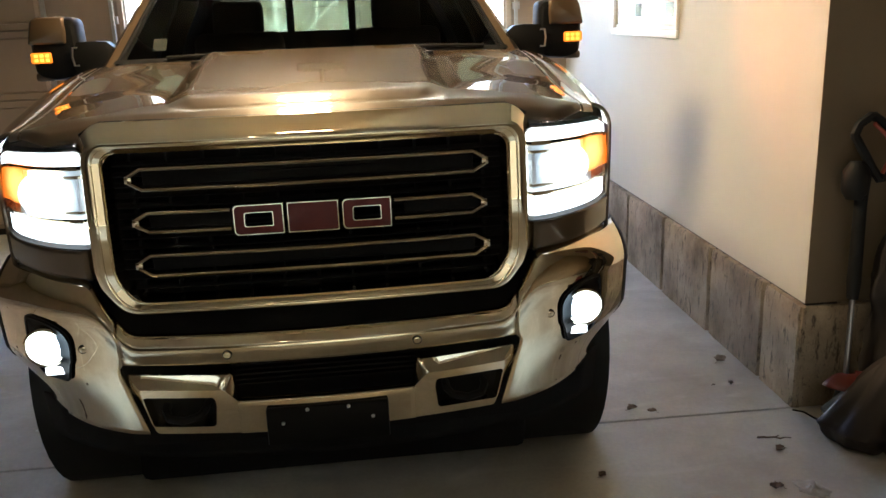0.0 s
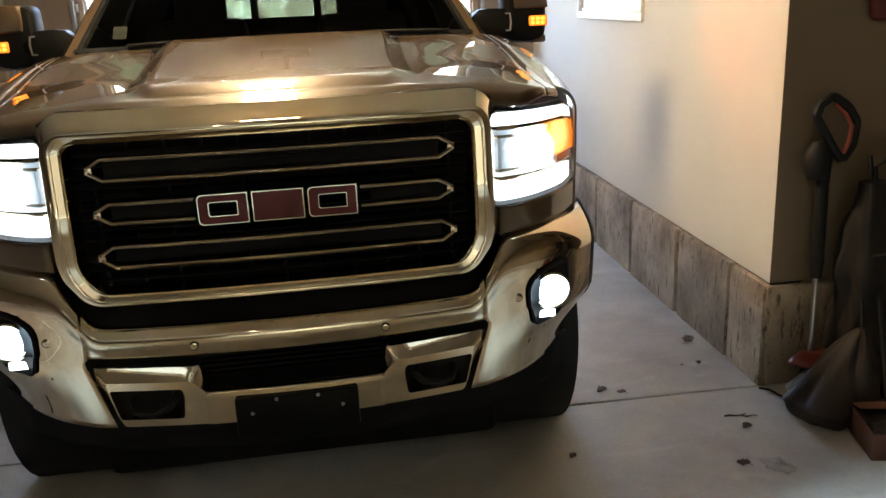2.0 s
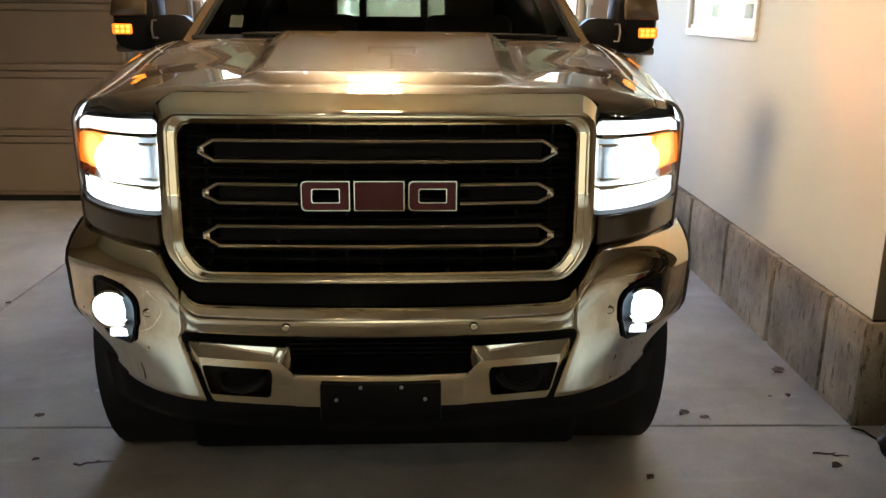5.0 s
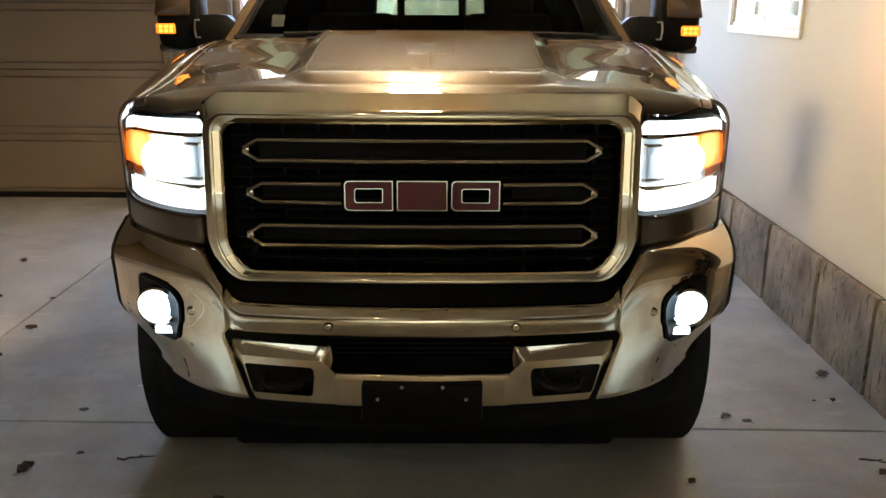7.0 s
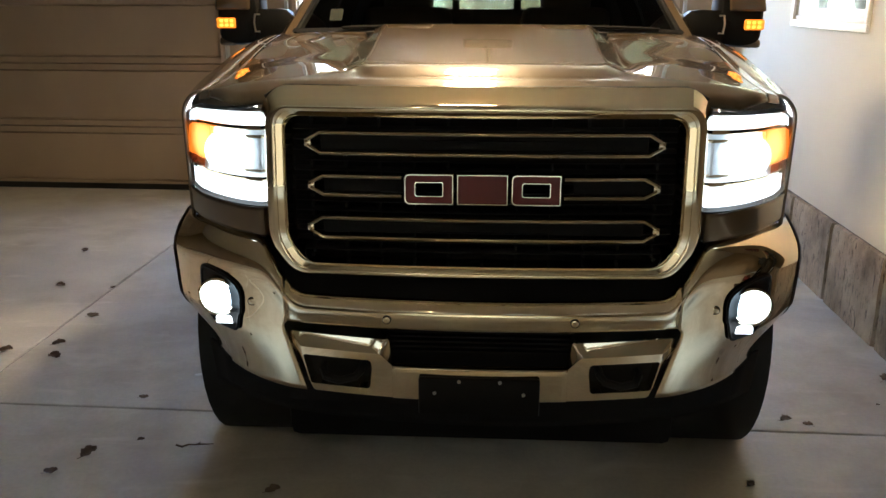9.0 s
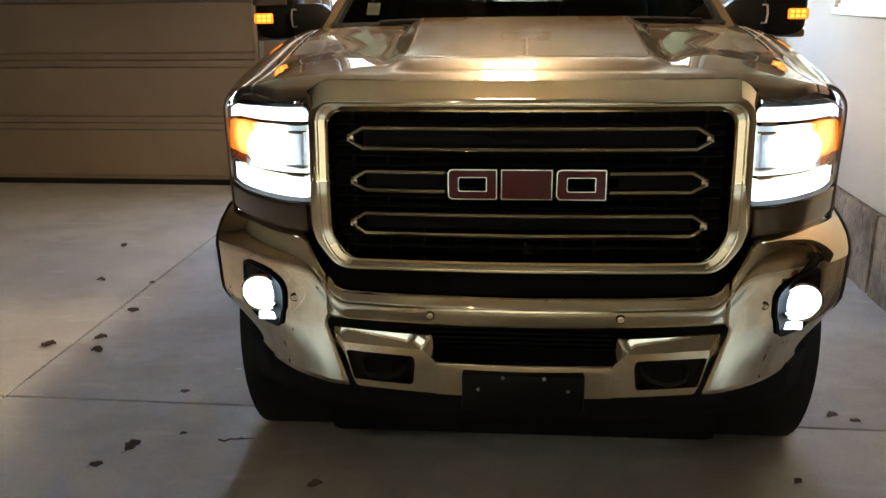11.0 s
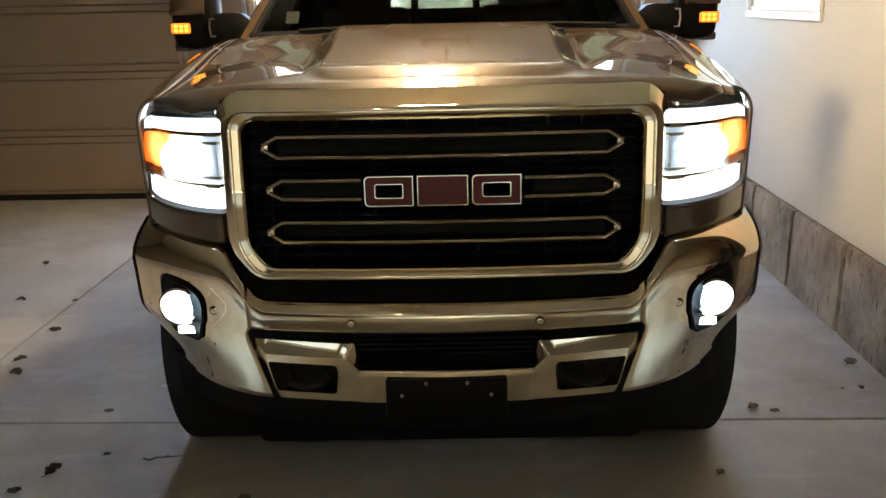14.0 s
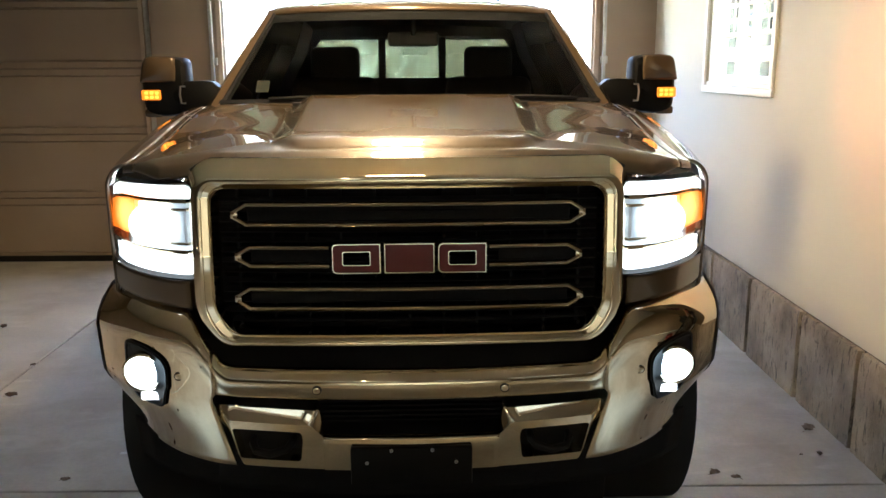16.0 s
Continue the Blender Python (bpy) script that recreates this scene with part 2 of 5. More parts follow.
SIDE_GLASS = pane("dark_side_glass", (0.02, 0.025, 0.022))
PLATE_LENS = pane("lamp_lens", (0.96, 0.97, 0.98))

# ---- mesh helpers ----


def link(name, bm, material, smooth=True, angle=40):
    me = bpy.data.meshes.new(name)
    bmesh.ops.recalc_face_normals(bm, faces=bm.faces[:]) if len(bm.faces) < 60000 else None
    bm.to_mesh(me)
    bm.free()
    me.materials.append(material)
    if smooth:
        me.shade_smooth()
        me.set_sharp_from_angle(angle=radians(angle))
    return new(name, me)


def part(name, bm, material, parent, label="", smooth=True, angle=40):
    ob = link(name, bm, material, smooth, angle)
    ob.parent = parent
    if label:
        tagged(ob, label)
    return ob


def thing(name, label, category, m=Matrix(), group="", kind=""):
    ob = new(name)
    ob.empty_display_size = 0.1
    ob.matrix_world = m
    return tagged(ob, label, category, group, kind)


def box(bm, x0, x1, y0, y1, z0, z1, bevel=0.0, seg=2):
    vs = [bm.verts.new((x, y, z)) for x in (x0, x1) for y in (y0, y1) for z in (z0, z1)]
    fs = [bm.faces.new([vs[i] for i in q]) for q in ((0, 1, 3, 2), (4, 6, 7, 5), (0, 4, 5, 1), (2, 3, 7, 6), (0, 2, 6, 4), (1, 5, 7, 3))]
    if bevel:
        es = list({e for f in fs for e in f.edges})
        bmesh.ops.bevel(bm, geom=es, offset=bevel, segments=seg, affect="EDGES", profile=0.5)
    return bm


def boxm(*a, bevel=0.0, seg=2):
    return box(bmesh.new(), *a, bevel=bevel, seg=seg)


def loft(bm, loops, closed=True, cap0=False, cap1=False):
    rows = [[bm.verts.new(p) for p in lp] for lp in loops]
    n = len(rows[0])
    for a, b in zip(rows, rows[1:]):
        for i in range(n if closed else n - 1):
            j = (i + 1) % n
            try:
                bm.faces.new((a[i], a[j], b[j], b[i]))
            except ValueError:
                pass
    if cap0:
        bm.faces.new(rows[0])
    if cap1:
        bm.faces.new(rows[-1][::-1])
    return bm


def sheet(bm, fn, nu, nv):
    return loft(bm, [[fn(u / nu, v / nv) for u in range(nu + 1)] for v in range(nv + 1)], closed=False)


def rounded(corners, seg=5):
    """A closed outline in the x-z plane from (x, z, radius) corners, with a fixed number of points."""
    out = []
    n = len(corners)
    for i in range(n):
        p0, p1, p2 = (Vector(corners[k % n][:2]) for k in (i - 1, i, i + 1))
        r = corners[i][2]
        a, b = (p0 - p1), (p2 - p1)
        la, lb = a.length, b.length
        k = min(r, la * 0.49, lb * 0.49)
        s, e = p1 + a / la * k, p1 + b / lb * k
        for j in range(seg + 1):
            t = j / seg
            out.append((1 - t) ** 2 * s + 2 * t * (1 - t) * p1 + t * t * e)
    return out


def dense(corners, seg, counts):
    """A rounded outline with extra points along its straight runs, counts[i] of them after corner i."""
    pts = rounded(corners, seg)
    out = []
    for i in range(len(corners)):
        c = pts[i * (seg + 1):(i + 1) * (seg + 1)]
        a, b = c[-1], pts[((i + 1) * (seg + 1)) % len(pts)]
        out += c + [a.lerp(b, (k + 1) / (counts[i] + 1)) for k in range(counts[i])]
    return out


def tube(bm, pts, r, n=10, closed=False, flat=1.0, caps=True):
    """A round bar along a line of points; r may be one radius or one for each point."""
    pts = [Vector(p) for p in pts]
    rs = r if isinstance(r, (list, tuple)) else [r] * len(pts)
    loops = []
    m = len(pts)
    up = None
    for i, p in enumerate(pts):
        a = pts[(i - 1) % m] if (closed or i) else p
        b = pts[(i + 1) % m] if (closed or i < m - 1) else p
        t = (b - a).normalized()
        if up is None or abs(up.dot(t)) > 0.98:
            up = Vector((0, 0, 1)) if abs(t.z) < 0.9 else Vector((0, 1, 0))
        s = t.cross(up).normalized()
        up = s.cross(t).normalized()
        loops.append([p + (s * math.cos(2 * math.pi * k / n) * flat + up * math.sin(2 * math.pi * k / n)) * rs[i] for k in range(n)])
    if closed:
        loops.append(loops[0])
    return loft(bm, loops, cap0=caps and not closed, cap1=caps and not closed)


def lathe(bm, profile, n=48, axis="x"):
    """Turns (radius, height) pairs round an axis through the origin."""
    loops = []
    for r, h in profile:
        ring = []
        for k in range(n):
            a = 2 * math.pi * k / n
            c, s = r * math.cos(a), r * math.sin(a)
            ring.append({"x": (h, c, s), "y": (c, h, s), "z": (c, s, h)}[axis])
        loops.append(ring)
    return loft(bm, loops)


def moved(bm, m):
    bmesh.ops.transform(bm, matrix=m, verts=bm.verts[:])
    return bm


def flip(bm, s):
    if s < 0:
        moved(bm, Matrix.Diagonal((-1, 1, 1, 1)))
        bmesh.ops.reverse_faces(bm, faces=bm.faces[:])
    return bm


def sm(a, b, x):
    t = max(0.0, min(1.0, (x - a) / (b - a)))
    return t * t * (3 - 2 * t)


def thick(ob, t, bevel=0.0):
    s = ob.modifiers.new("shell", "SOLIDIFY")
    s.thickness, s.offset = t, -1
    if bevel:
        b = ob.modifiers.new("edge", "BEVEL")
        b.width, b.segments, b.limit_method = bevel, 2, "ANGLE"
    return ob

# ---- garage: shell ----
WX, WY, DOOR_Y, LEFT_X, BACK_Y, RIGHT_X, TOP = 1.762, 3.115, 7.2, -7.7, -6.6, 3.5, 3.1
OPEN_L, OPEN_R, OPEN_TOP = -1.83, 1.25, 2.55
SIDE_L, SIDE_R = -7.3, -2.5
JX, JY = -2.375, 3.107


def structure(name, bm, material, label, category):
    return tagged(link(name, bm, material, smooth=False), label, category, kind="structure")


floor = structure("floor", boxm(LEFT_X, RIGHT_X, BACK_Y, DOOR_Y + 0.2, -0.2, -0.012), JOINT, "grey concrete garage floor with saw-cut joints and dry leaves", "floor")
for x0, x1 in ((LEFT_X, JX), (JX, RIGHT_X)):
    for y0, y1 in ((BACK_Y, JY), (JY, DOOR_Y + 0.2)):
        part("slab", boxm(x0 + 0.0065, x1 - 0.0065, y0 + 0.0065, y1 - 0.0065, -0.011, 0.0, bevel=0.003), FLOOR, floor, smooth=False)

# window wall on the passenger side
WIN = (4.66, 5.80, 1.525, 2.36)
bm = bmesh.new()
box(bm, WX, WX + 0.15, WY, WIN[0], 0.46, TOP)
box(bm, WX, WX + 0.15, WIN[1], DOOR_Y, 0.46, TOP)
box(bm, WX, WX + 0.15, WIN[0], WIN[1], 0.46, WIN[2])
box(bm, WX, WX + 0.15, WIN[0], WIN[1], WIN[3], TOP)
structure("wall_east", bm, DRYWALL, "cream painted drywall above a concrete stem wall", "wall")
# darker tan than the cream wall puts this wall's shade into its colour
structure("wall_return", boxm(WX + 0.001, RIGHT_X, WY - 0.003, WY + 0.15, 0.461, TOP), BACK_DARKENED, "return wall beside the tool corner, its shade put into darker tan", "wall")
structure("wall_far_east", boxm(RIGHT_X, RIGHT_X + 0.15, BACK_Y, WY + 0.15, 0, TOP), BACK_DARKENED, "tan painted drywall side wall", "wall")
structure("wall_south", boxm(LEFT_X - 0.15, RIGHT_X + 0.15, BACK_Y - 0.15, BACK_Y, 0, TOP), BACK_DARKENED, "tan painted drywall back wall", "wall")
structure("wall_west", boxm(LEFT_X - 0.15, LEFT_X, BACK_Y, DOOR_Y + 0.2, 0, TOP), BACK_DARKENED, "tan painted drywall side wall", "wall")
bm = bmesh.new()
box(bm, LEFT_X, SIDE_L, DOOR_Y, DOOR_Y + 0.2, 0, TOP)
box(bm, SIDE_R, OPEN_L, DOOR_Y, DOOR_Y + 0.2, 0, TOP)
box(bm, OPEN_R, WX + 0.15, DOOR_Y, DOOR_Y + 0.2, 0, TOP)
box(bm, SIDE_L, SIDE_R, DOOR_Y, DOOR_Y + 0.2, OPEN_TOP, TOP)
box(bm, OPEN_L, OPEN_R, DOOR_Y, DOOR_Y + 0.2, OPEN_TOP, TOP)
structure("wall_north", bm, DOOR_PAINT, "tan painted piers and header round two garage doors", "wall")
structure("ceiling", boxm(LEFT_X - 0.15, RIGHT_X + 0.15, BACK_Y - 0.15, DOOR_Y + 0.2, TOP, TOP + 0.2), CEILING, "flat dull brown garage ceiling", "ceiling")


# poured concrete stem wall with form joints
def stem_wall():
    base = structure("stem_wall", boxm(WX + 0.004, WX + 0.146, WY + 0.01, DOOR_Y, 0, 0.4595), JOINT, "stained poured concrete stem wall with vertical form marks", "wall")
    rnd = random.Random(4)
    cuts = [3.092, 3.416, 4.002, 4.69, 5.36, 6.05, 6.7, DOOR_Y - 0.01]
    for i, (a, b) in enumerate(zip(cuts, cuts[1:])):
        bm = bmesh.new()
        x = WX - 0.026 - rnd.uniform(0, 0.006)
        nu, nv = 40, 14

        def face(u, v, x=x, a=a, b=b):
            y, z = a + 0.006 + (b - a - 0.012) * u, 0.452 * v
            e = min(u, 1 - u) * (b - a)
            inset = 0.028 * (1 if e < 0.004 else 0)
            top = 0.006 * max(0, (v - 0.93) / 0.07) + 0.003 * noise.noise((y * 16, z * 9, 3))
            return (x + inset + top + 0.0015 * noise.noise((y * 6, z * 2.5, 1.7)), y, z - (0.008 * abs(noise.noise((y * 7, 5.1, 0))) if v == 1 else 0))

        sheet(bm, face, nu, nv)
        # ledge on top and the closing ends
        rim = [v for v in bm.verts if abs(v.co.z) > 0.435]
        rim.sort(key=lambda v: v.co.y)
        back = [bm.verts.new((WX + 0.004, v.co.y, v.co.z + 0.002)) for v in rim]
        for p, q, r, s in zip(rim, rim[1:], back[1:], back):
            bm.faces.new((p, q, r, s))
        part("concrete_panel", bm, STEM, base, angle=50)
    box_m = boxm(WX - 0.018, RIGHT_X, WY - 0.022, WY + 0.008, 0, 0.452, bevel=0.012)
    part("concrete_panel", box_m, STEM, base)
    part("footing", boxm(WX + 0.147, RIGHT_X - 0.001, WY + 0.009, WY + 0.149, 0, 0.4595), STEM, base, smooth=False)
    return base


stem_wall()


# window with shutters
def shuttered_window():
    y0, y1, z0, z1 = WIN
    w = structure("window_1", boxm(WX + 0.02, WX + 0.13, y0 + 0.001, y0 + 0.025, z0, z1), TRIM, "white framed garage window with louvred shutters against bright daylight", "window")
    for a in ((WX - 0.018, WX, y0 - 0.038, y1 + 0.038, z0 - 0.045, z0 - 0.002), (WX - 0.018, WX, y0 - 0.038, y1 + 0.038, z1 + 0.002, z1 + 0.06),
              (WX - 0.018, WX, y0 - 0.038, y0 - 0.001, z0 - 0.001, z1 + 0.001), (WX - 0.018, WX, y1 + 0.001, y1 + 0.038, z0 - 0.001, z1 + 0.001)):
        part("casing", boxm(*a, bevel=0.004), TRIM, w)
    part("sill", boxm(WX + 0.001, WX + 0.13, y0 + 0.026, y1 - 0.001, z0, z0 + 0.022, bevel=0.004), TRIM, w)
    part("jamb", boxm(WX + 0.02, WX + 0.13, y1 - 0.025, y1 - 0.001, z0 + 0.023, z1), TRIM, w)
    ym = (y0 + y1) / 2
    for a, b in ((y0 + 0.026, ym - 0.004), (ym + 0.004, y1 - 0.026)):
        fr = part("shutter", boxm(WX + 0.006, WX + 0.034, a, a + 0.045, z0 + 0.024, z1 - 0.002, bevel=0.003), TRIM, w)
        part("stile", boxm(WX + 0.006, WX + 0.034, b - 0.045, b, z0 + 0.024, z1 - 0.002, bevel=0.003), TRIM, fr)
        for za, zb in ((z0 + 0.024, z0 + 0.07), (z0 + 0.235, z0 + 0.15), (z1 - 0.06, z1 - 0.002)):
            part("rail", boxm(WX + 0.007, WX + 0.033, a + 0.046, b - 0.046, za, zb, bevel=0.003), TRIM, fr)
        for k in range(7):
            z = z0 + 0.31 + 0.088 * k
            bm = boxm(-0.004, 0.004, a + 0.047, b - 0.047, -0.032, 0.032, bevel=0.003)
            part("louvre", moved(bm, Matrix.Translation((WX + 0.02, 0, z)) @ Matrix.Rotation(radians(62), 4, "Y")), TRIM, fr)
        rod = boxm(WX - 0.004, WX + 0.004, a + 0.075, a + 0.085, z0 + 0.30, z1 - 0.10, bevel=0.002)
        part("tilt_rod", rod, TRIM, fr)
    gl = part("pane", boxm(WX + 0.095, WX + 0.101, y0 + 0.026, y1 - 0.026, z0 + 0.023, z1 - 0.001), CLEAR, w, smooth=False)
    gl.visible_shadow = False
    part("sash_bar", boxm(WX + 0.085, WX + 0.112, ym - 0.02, ym + 0.02, z0 + 0.023, z1 - 0.001, bevel=0.003), TRIM, w)


shuttered_window()


# sectional doors
def section_panel(width, height):
    """One door section: raised rails at the top and bottom, a shallow field between."""
    prof = [(0, 0.014), (0.006, 0.0), (0.050, 0.0), (0.054, 0.026), (0.060, 0.026), (0.068, 0.012), (height - 0.068, 0.012), (height - 0.060, 0.026), (height - 0.054, 0.026), (height - 0.050, 0.0), (height - 0.006, 0.0), (height, 0.014)]
    bm = bmesh.new()
    loft(bm, [[(0, d, z), (width, d, z)] for z, d in prof], closed=False)
    box(bm, 0.002, width - 0.002, 0.028, 0.05, 0.002, height - 0.002)
    return bm


def closed_door():
    d = structure("door_1", boxm(SIDE_L, SIDE_R, DOOR_Y + 0.09, DOOR_Y + 0.10, 0.02, OPEN_TOP), DOOR_PAINT, "closed tan sectional garage door with ribbed sections", "garage door")
    w = SIDE_R - SIDE_L
    joints = (0.018, 0.560, 1.105, 1.650, 2.195, OPEN_TOP)
    for z0, z1 in zip(joints, joints[1:]):
        ob = part("door_section", section_panel(w, z1 - z0 - 0.003), DOOR_PAINT, d, angle=25)
        ob.matrix_basis = pose(SIDE_L, DOOR_Y + 0.035, z0)
    part("weather_strip", boxm(SIDE_L, SIDE_R, DOOR_Y + 0.02, DOOR_Y + 0.085, 0.0, 0.05), BLACK, d)
    return d


closed_door()


def open_door():
    h, w = 0.577, OPEN_R - OPEN_L - 0.02
    d = structure("door_2", boxm(OPEN_L + 0.02, OPEN_R - 0.02, 4.62, 6.85, 2.875, 2.885), DOOR_PAINT, "raised tan sectional garage door under the ceiling", "garage door")
    for k in range(4):
        ob = part("door_section", section_panel(w, h - 0.003), DOOR_PAINT, d, angle=25)
        ob.matrix_basis = pose(OPEN_L + 0.01, 6.85 - h * k, 2.82, 90, 0, 0)
    return d


open_door()


def door_track(x, s):
    t = thing("door_track", "galvanised steel door track beside the opening", "track", group="door tracks")
    up = [(x, DOOR_Y - 0.055, z) for z in np.linspace(0.12, 2.45, 5)]
    arc = [(x, DOOR_Y - 0.055 - 0.28 * (1 - math.cos(a)), 2.45 + 0.28 * math.sin(a)) for a in np.linspace(0.2, math.pi / 2, 6)]
    back = [(x, y, 2.73) for y in (6.2, 5.2, 4.5)]
    bm = bmesh.new()
    loops = []
    pts = [Vector(p) for p in up + arc + back]
    for i, p in enumerate(pts):
        a, b = pts[max(0, i - 1)], pts[min(len(pts) - 1, i + 1)]
        tt = (b - a).normalized()
        nn = Vector((1, 0, 0)).cross(tt)
        loops.append([p + Vector((sx * s, 0, 0)) + nn * sn for sx, sn in ((-0.012, -0.026), (0.012, -0.026), (0.012, 0.026), (-0.012, 0.026), (-0.012, 0.02), (0.007, 0.02), (0.007, -0.02), (-0.012, -0.02))])
    loft(bm, loops)
    part("rail", bm, STEEL, t)
    for z in (0.4, 1.05, 1.7):
        part("bracket", boxm(x - 0.02, x + 0.035, DOOR_Y - 0.05, DOOR_Y - 0.001, z - 0.03, z + 0.03, bevel=0.003), STEEL, t)
    return t


door_track(OPEN_L - 0.075, 1)
door_track(OPEN_R + 0.075, -1)
door_track(SIDE_R + 0.075, -1)
# jambs and stops round the openings
for n_, x0, x1 in (("left", SIDE_R, SIDE_R + 0.035), ("a", OPEN_L - 0.04, OPEN_L), ("b", OPEN_R, OPEN_R + 0.04)):
    structure("trim", boxm(x0, x1, DOOR_Y - 0.022, DOOR_Y - 0.002, 0, OPEN_TOP + 0.05, bevel=0.003), TAN_TRIM, "tan painted door jamb trim", "trim")
structure("trim", boxm(OPEN_L + 0.001, OPEN_L + 0.02, DOOR_Y + 0.01, DOOR_Y + 0.19, 0, OPEN_TOP), TRIM, "white painted door jamb", "trim")
structure("trim", boxm(OPEN_R - 0.02, OPEN_R - 0.001, DOOR_Y + 0.01, DOOR_Y + 0.19, 0, OPEN_TOP), TAN_TRIM, "tan painted door jamb", "trim")


# door opener with its two lamps
LAMP_AT = (-0.26, 3.62, 2.64)


def door_opener(x, y, z):
    t = thing("door_opener", "ceiling door opener with two warm lamps lit", "opener", pose(x, y, z))
    part("housing", boxm(-0.15, 0.15, -0.11, 0.11, 0.03, 0.20, bevel=0.02, seg=3), BLACK, t)
    for s in (-1, 1):
        bm = boxm(-0.085, 0.085, -0.03, 0.03, -0.04, 0.04, bevel=0.028, seg=4)
        g = part("lamp_cover", moved(bm, Matrix.Translation((0, s * 0.15, 0.09))), BULB, t, "glowing frosted lamp cover")
        g.visible_shadow = False
    part("rail", boxm(-0.02, 0.02, 0.20, 3.45, 0.11, 0.15, bevel=0.004), BLACK, t)
    for s in (-1, 1):
        part("hanger", boxm(s * 0.12 - 0.012, s * 0.12 + 0.012, -0.002, 0.002, 0.20, TOP - z), STEEL, t)
    return t


door_opener(*LAMP_AT)
for s in (-1, 1):
    lamp("opener_lamp", "SPOT", (LAMP_AT[0], LAMP_AT[1] + 0.15 * s, LAMP_AT[2] + 0.02), (LAMP_AT[0], LAMP_AT[1] + 0.15 * s + 0.01, 0), BULB_W * 2, (1.0, 0.64, 0.33), size=0.15, spread=172, blend=0.5)


def ceiling_light(x, y, z):
    t = thing("ceiling_light", "bare warm bulb in a ceiling lampholder", "light", pose(x, y, z))
    bm = lathe(bmesh.new(), [(0.001, TOP - z), (0.08, TOP - z), (0.08, TOP - z - 0.03), (0.05, 0.10), (0.045, 0.07), (0.001, 0.07)], 32, "z")
    part("base", bm, TRIM, t)
    bm = lathe(bmesh.new(), [(0.001, 0.072), (0.018, 0.07), (0.022, 0.045), (0.036, 0.01), (0.034, -0.015), (0.02, -0.032), (0.001, -0.036)], 32, "z")
    g = part("bulb", bm, FRONT_BULB, t)
    g.visible_shadow = False
    return t


ceiling_light(-0.75, -0.6, 2.95)
lamp("front_bulb", "POINT", (-0.75, -0.6, 2.95), (0, 0, 0), 0.025, (1.0, 0.66, 0.36), size=0.04)


# unseen panel, added overhead so the chrome picks up white glints
def glint_panel(x, y, length):
    t = thing("glint_panel", "unseen glowing ceiling panel added for white glints in the chrome", "light", pose(x, y, TOP), group="shop lights")
    part("reflector", boxm(-length / 2, length / 2, -0.15, 0.15, -0.07, -0.002, bevel=0.01), TRIM, t)
    part("diffuser", boxm(-length / 2 + 0.03, length / 2 - 0.03, -0.13, 0.13, -0.092, -0.071, bevel=0.008), GLINT_GLOW, t, "glowing face that the chrome reflects")
    for s in (-1, 1):
        part("socket", boxm(s * (length / 2 - 0.02) - 0.012, s * (length / 2 - 0.02) + 0.012, -0.02, 0.02, -0.115, -0.068, bevel=0.004), TRIM, t)
    return t


glint_panel(-2.55, -1.6, 1.50)
glint_panel(-0.95, -1.6, 1.50)
glint_panel(0.55, -1.6, 0.60)
glint_panel(2.10, -1.6, 1.20)

# ---- outside ----
structure("ground", sheet(bmesh.new(), lambda u, v: (-450 + 900 * u, 7.4 + 900 * v, -0.055), 8, 8), GRASS, "winter grass ground reaching the horizon", "ground")
structure("ground", sheet(bmesh.new(), lambda u, v: (-450 + 900 * u, -450 + 457.4 * v, -0.21), 8, 8), GRASS, "winter grass ground behind the garage", "ground")
structure("driveway", boxm(-7.4, 2.0, 7.4, 14.5, -0.2, -0.02, bevel=0.01), DRIVE, "pale concrete driveway outside the open door", "driveway")


def fence():
    f = thing("board_fence", "weathered brown horizontal board fence beyond the driveway", "fence", pose(0, 17.0, -0.05))
    for i in range(11):
        part("post", boxm(-12.06 + 2.4 * i, -11.94 + 2.4 * i, 0.03, 0.15, 0, 2.2, bevel=0.006), FENCE, f)
    bd = None
    for i in range(10):
        for k in range(12):
            if bd is None:
                bd = part("board", boxm(0, 2.385, 0, 0.025, 0, 0.165, bevel=0.004), FENCE, f)
                ob = bd
            else:
                ob = bd.copy()
                scene.collection.objects.link(ob)
            ob.matrix_basis = pose(-12 + 2.4 * i, 0, 0.06 + 0.178 * k)
    return f


fence()


def bare_tree(x, y, h, seed, r0=0.11):
    t = thing("bare_tree", "pale-barked leafless tree outside the garage", "tree", pose(x, y, -0.05), group="bare trees")
    rnd = random.Random(seed)
    bm, tw = bmesh.new(), bmesh.new()

    def limb(b, p, d, length, r, depth):
        pts, rs = [p.copy()], [r]
        n = 5
        for i in range(n):
            d = (d + Vector((rnd.uniform(-1, 1), rnd.uniform(-1, 1), rnd.uniform(-0.5, 0.8))) * (0.04 if depth == 0 else 0.16)).normalized()
            p = p + d * length / n
            pts.append(p.copy())
            rs.append(r * (1 - 0.6 * (i + 1) / n))
        tube(b, pts, rs, 7 if depth < 2 else 5)
        if depth < 4:
            for _ in range(5 if depth == 0 else 3):
                k = rnd.randint(1 if depth == 0 else 2, n)
                a = rnd.uniform(0, 2 * math.pi)
                nd = (d * 0.55 + Vector((math.cos(a), math.sin(a), rnd.uniform(0.0, 0.55)))).normalized()
                limb(tw, pts[k], nd, length * rnd.uniform(0.45, 0.62), rs[k] * 0.62, depth + 1)

    limb(bm, Vector((0, 0, 0)), Vector((0, 0, 1)), h * 0.5, r0, 0)
    part("trunk", bm, BARK, t)
    part("crown", tw, BARK, t)
    return t


bare_tree(-1.04, 12.6, 5.2, 3, 0.075)
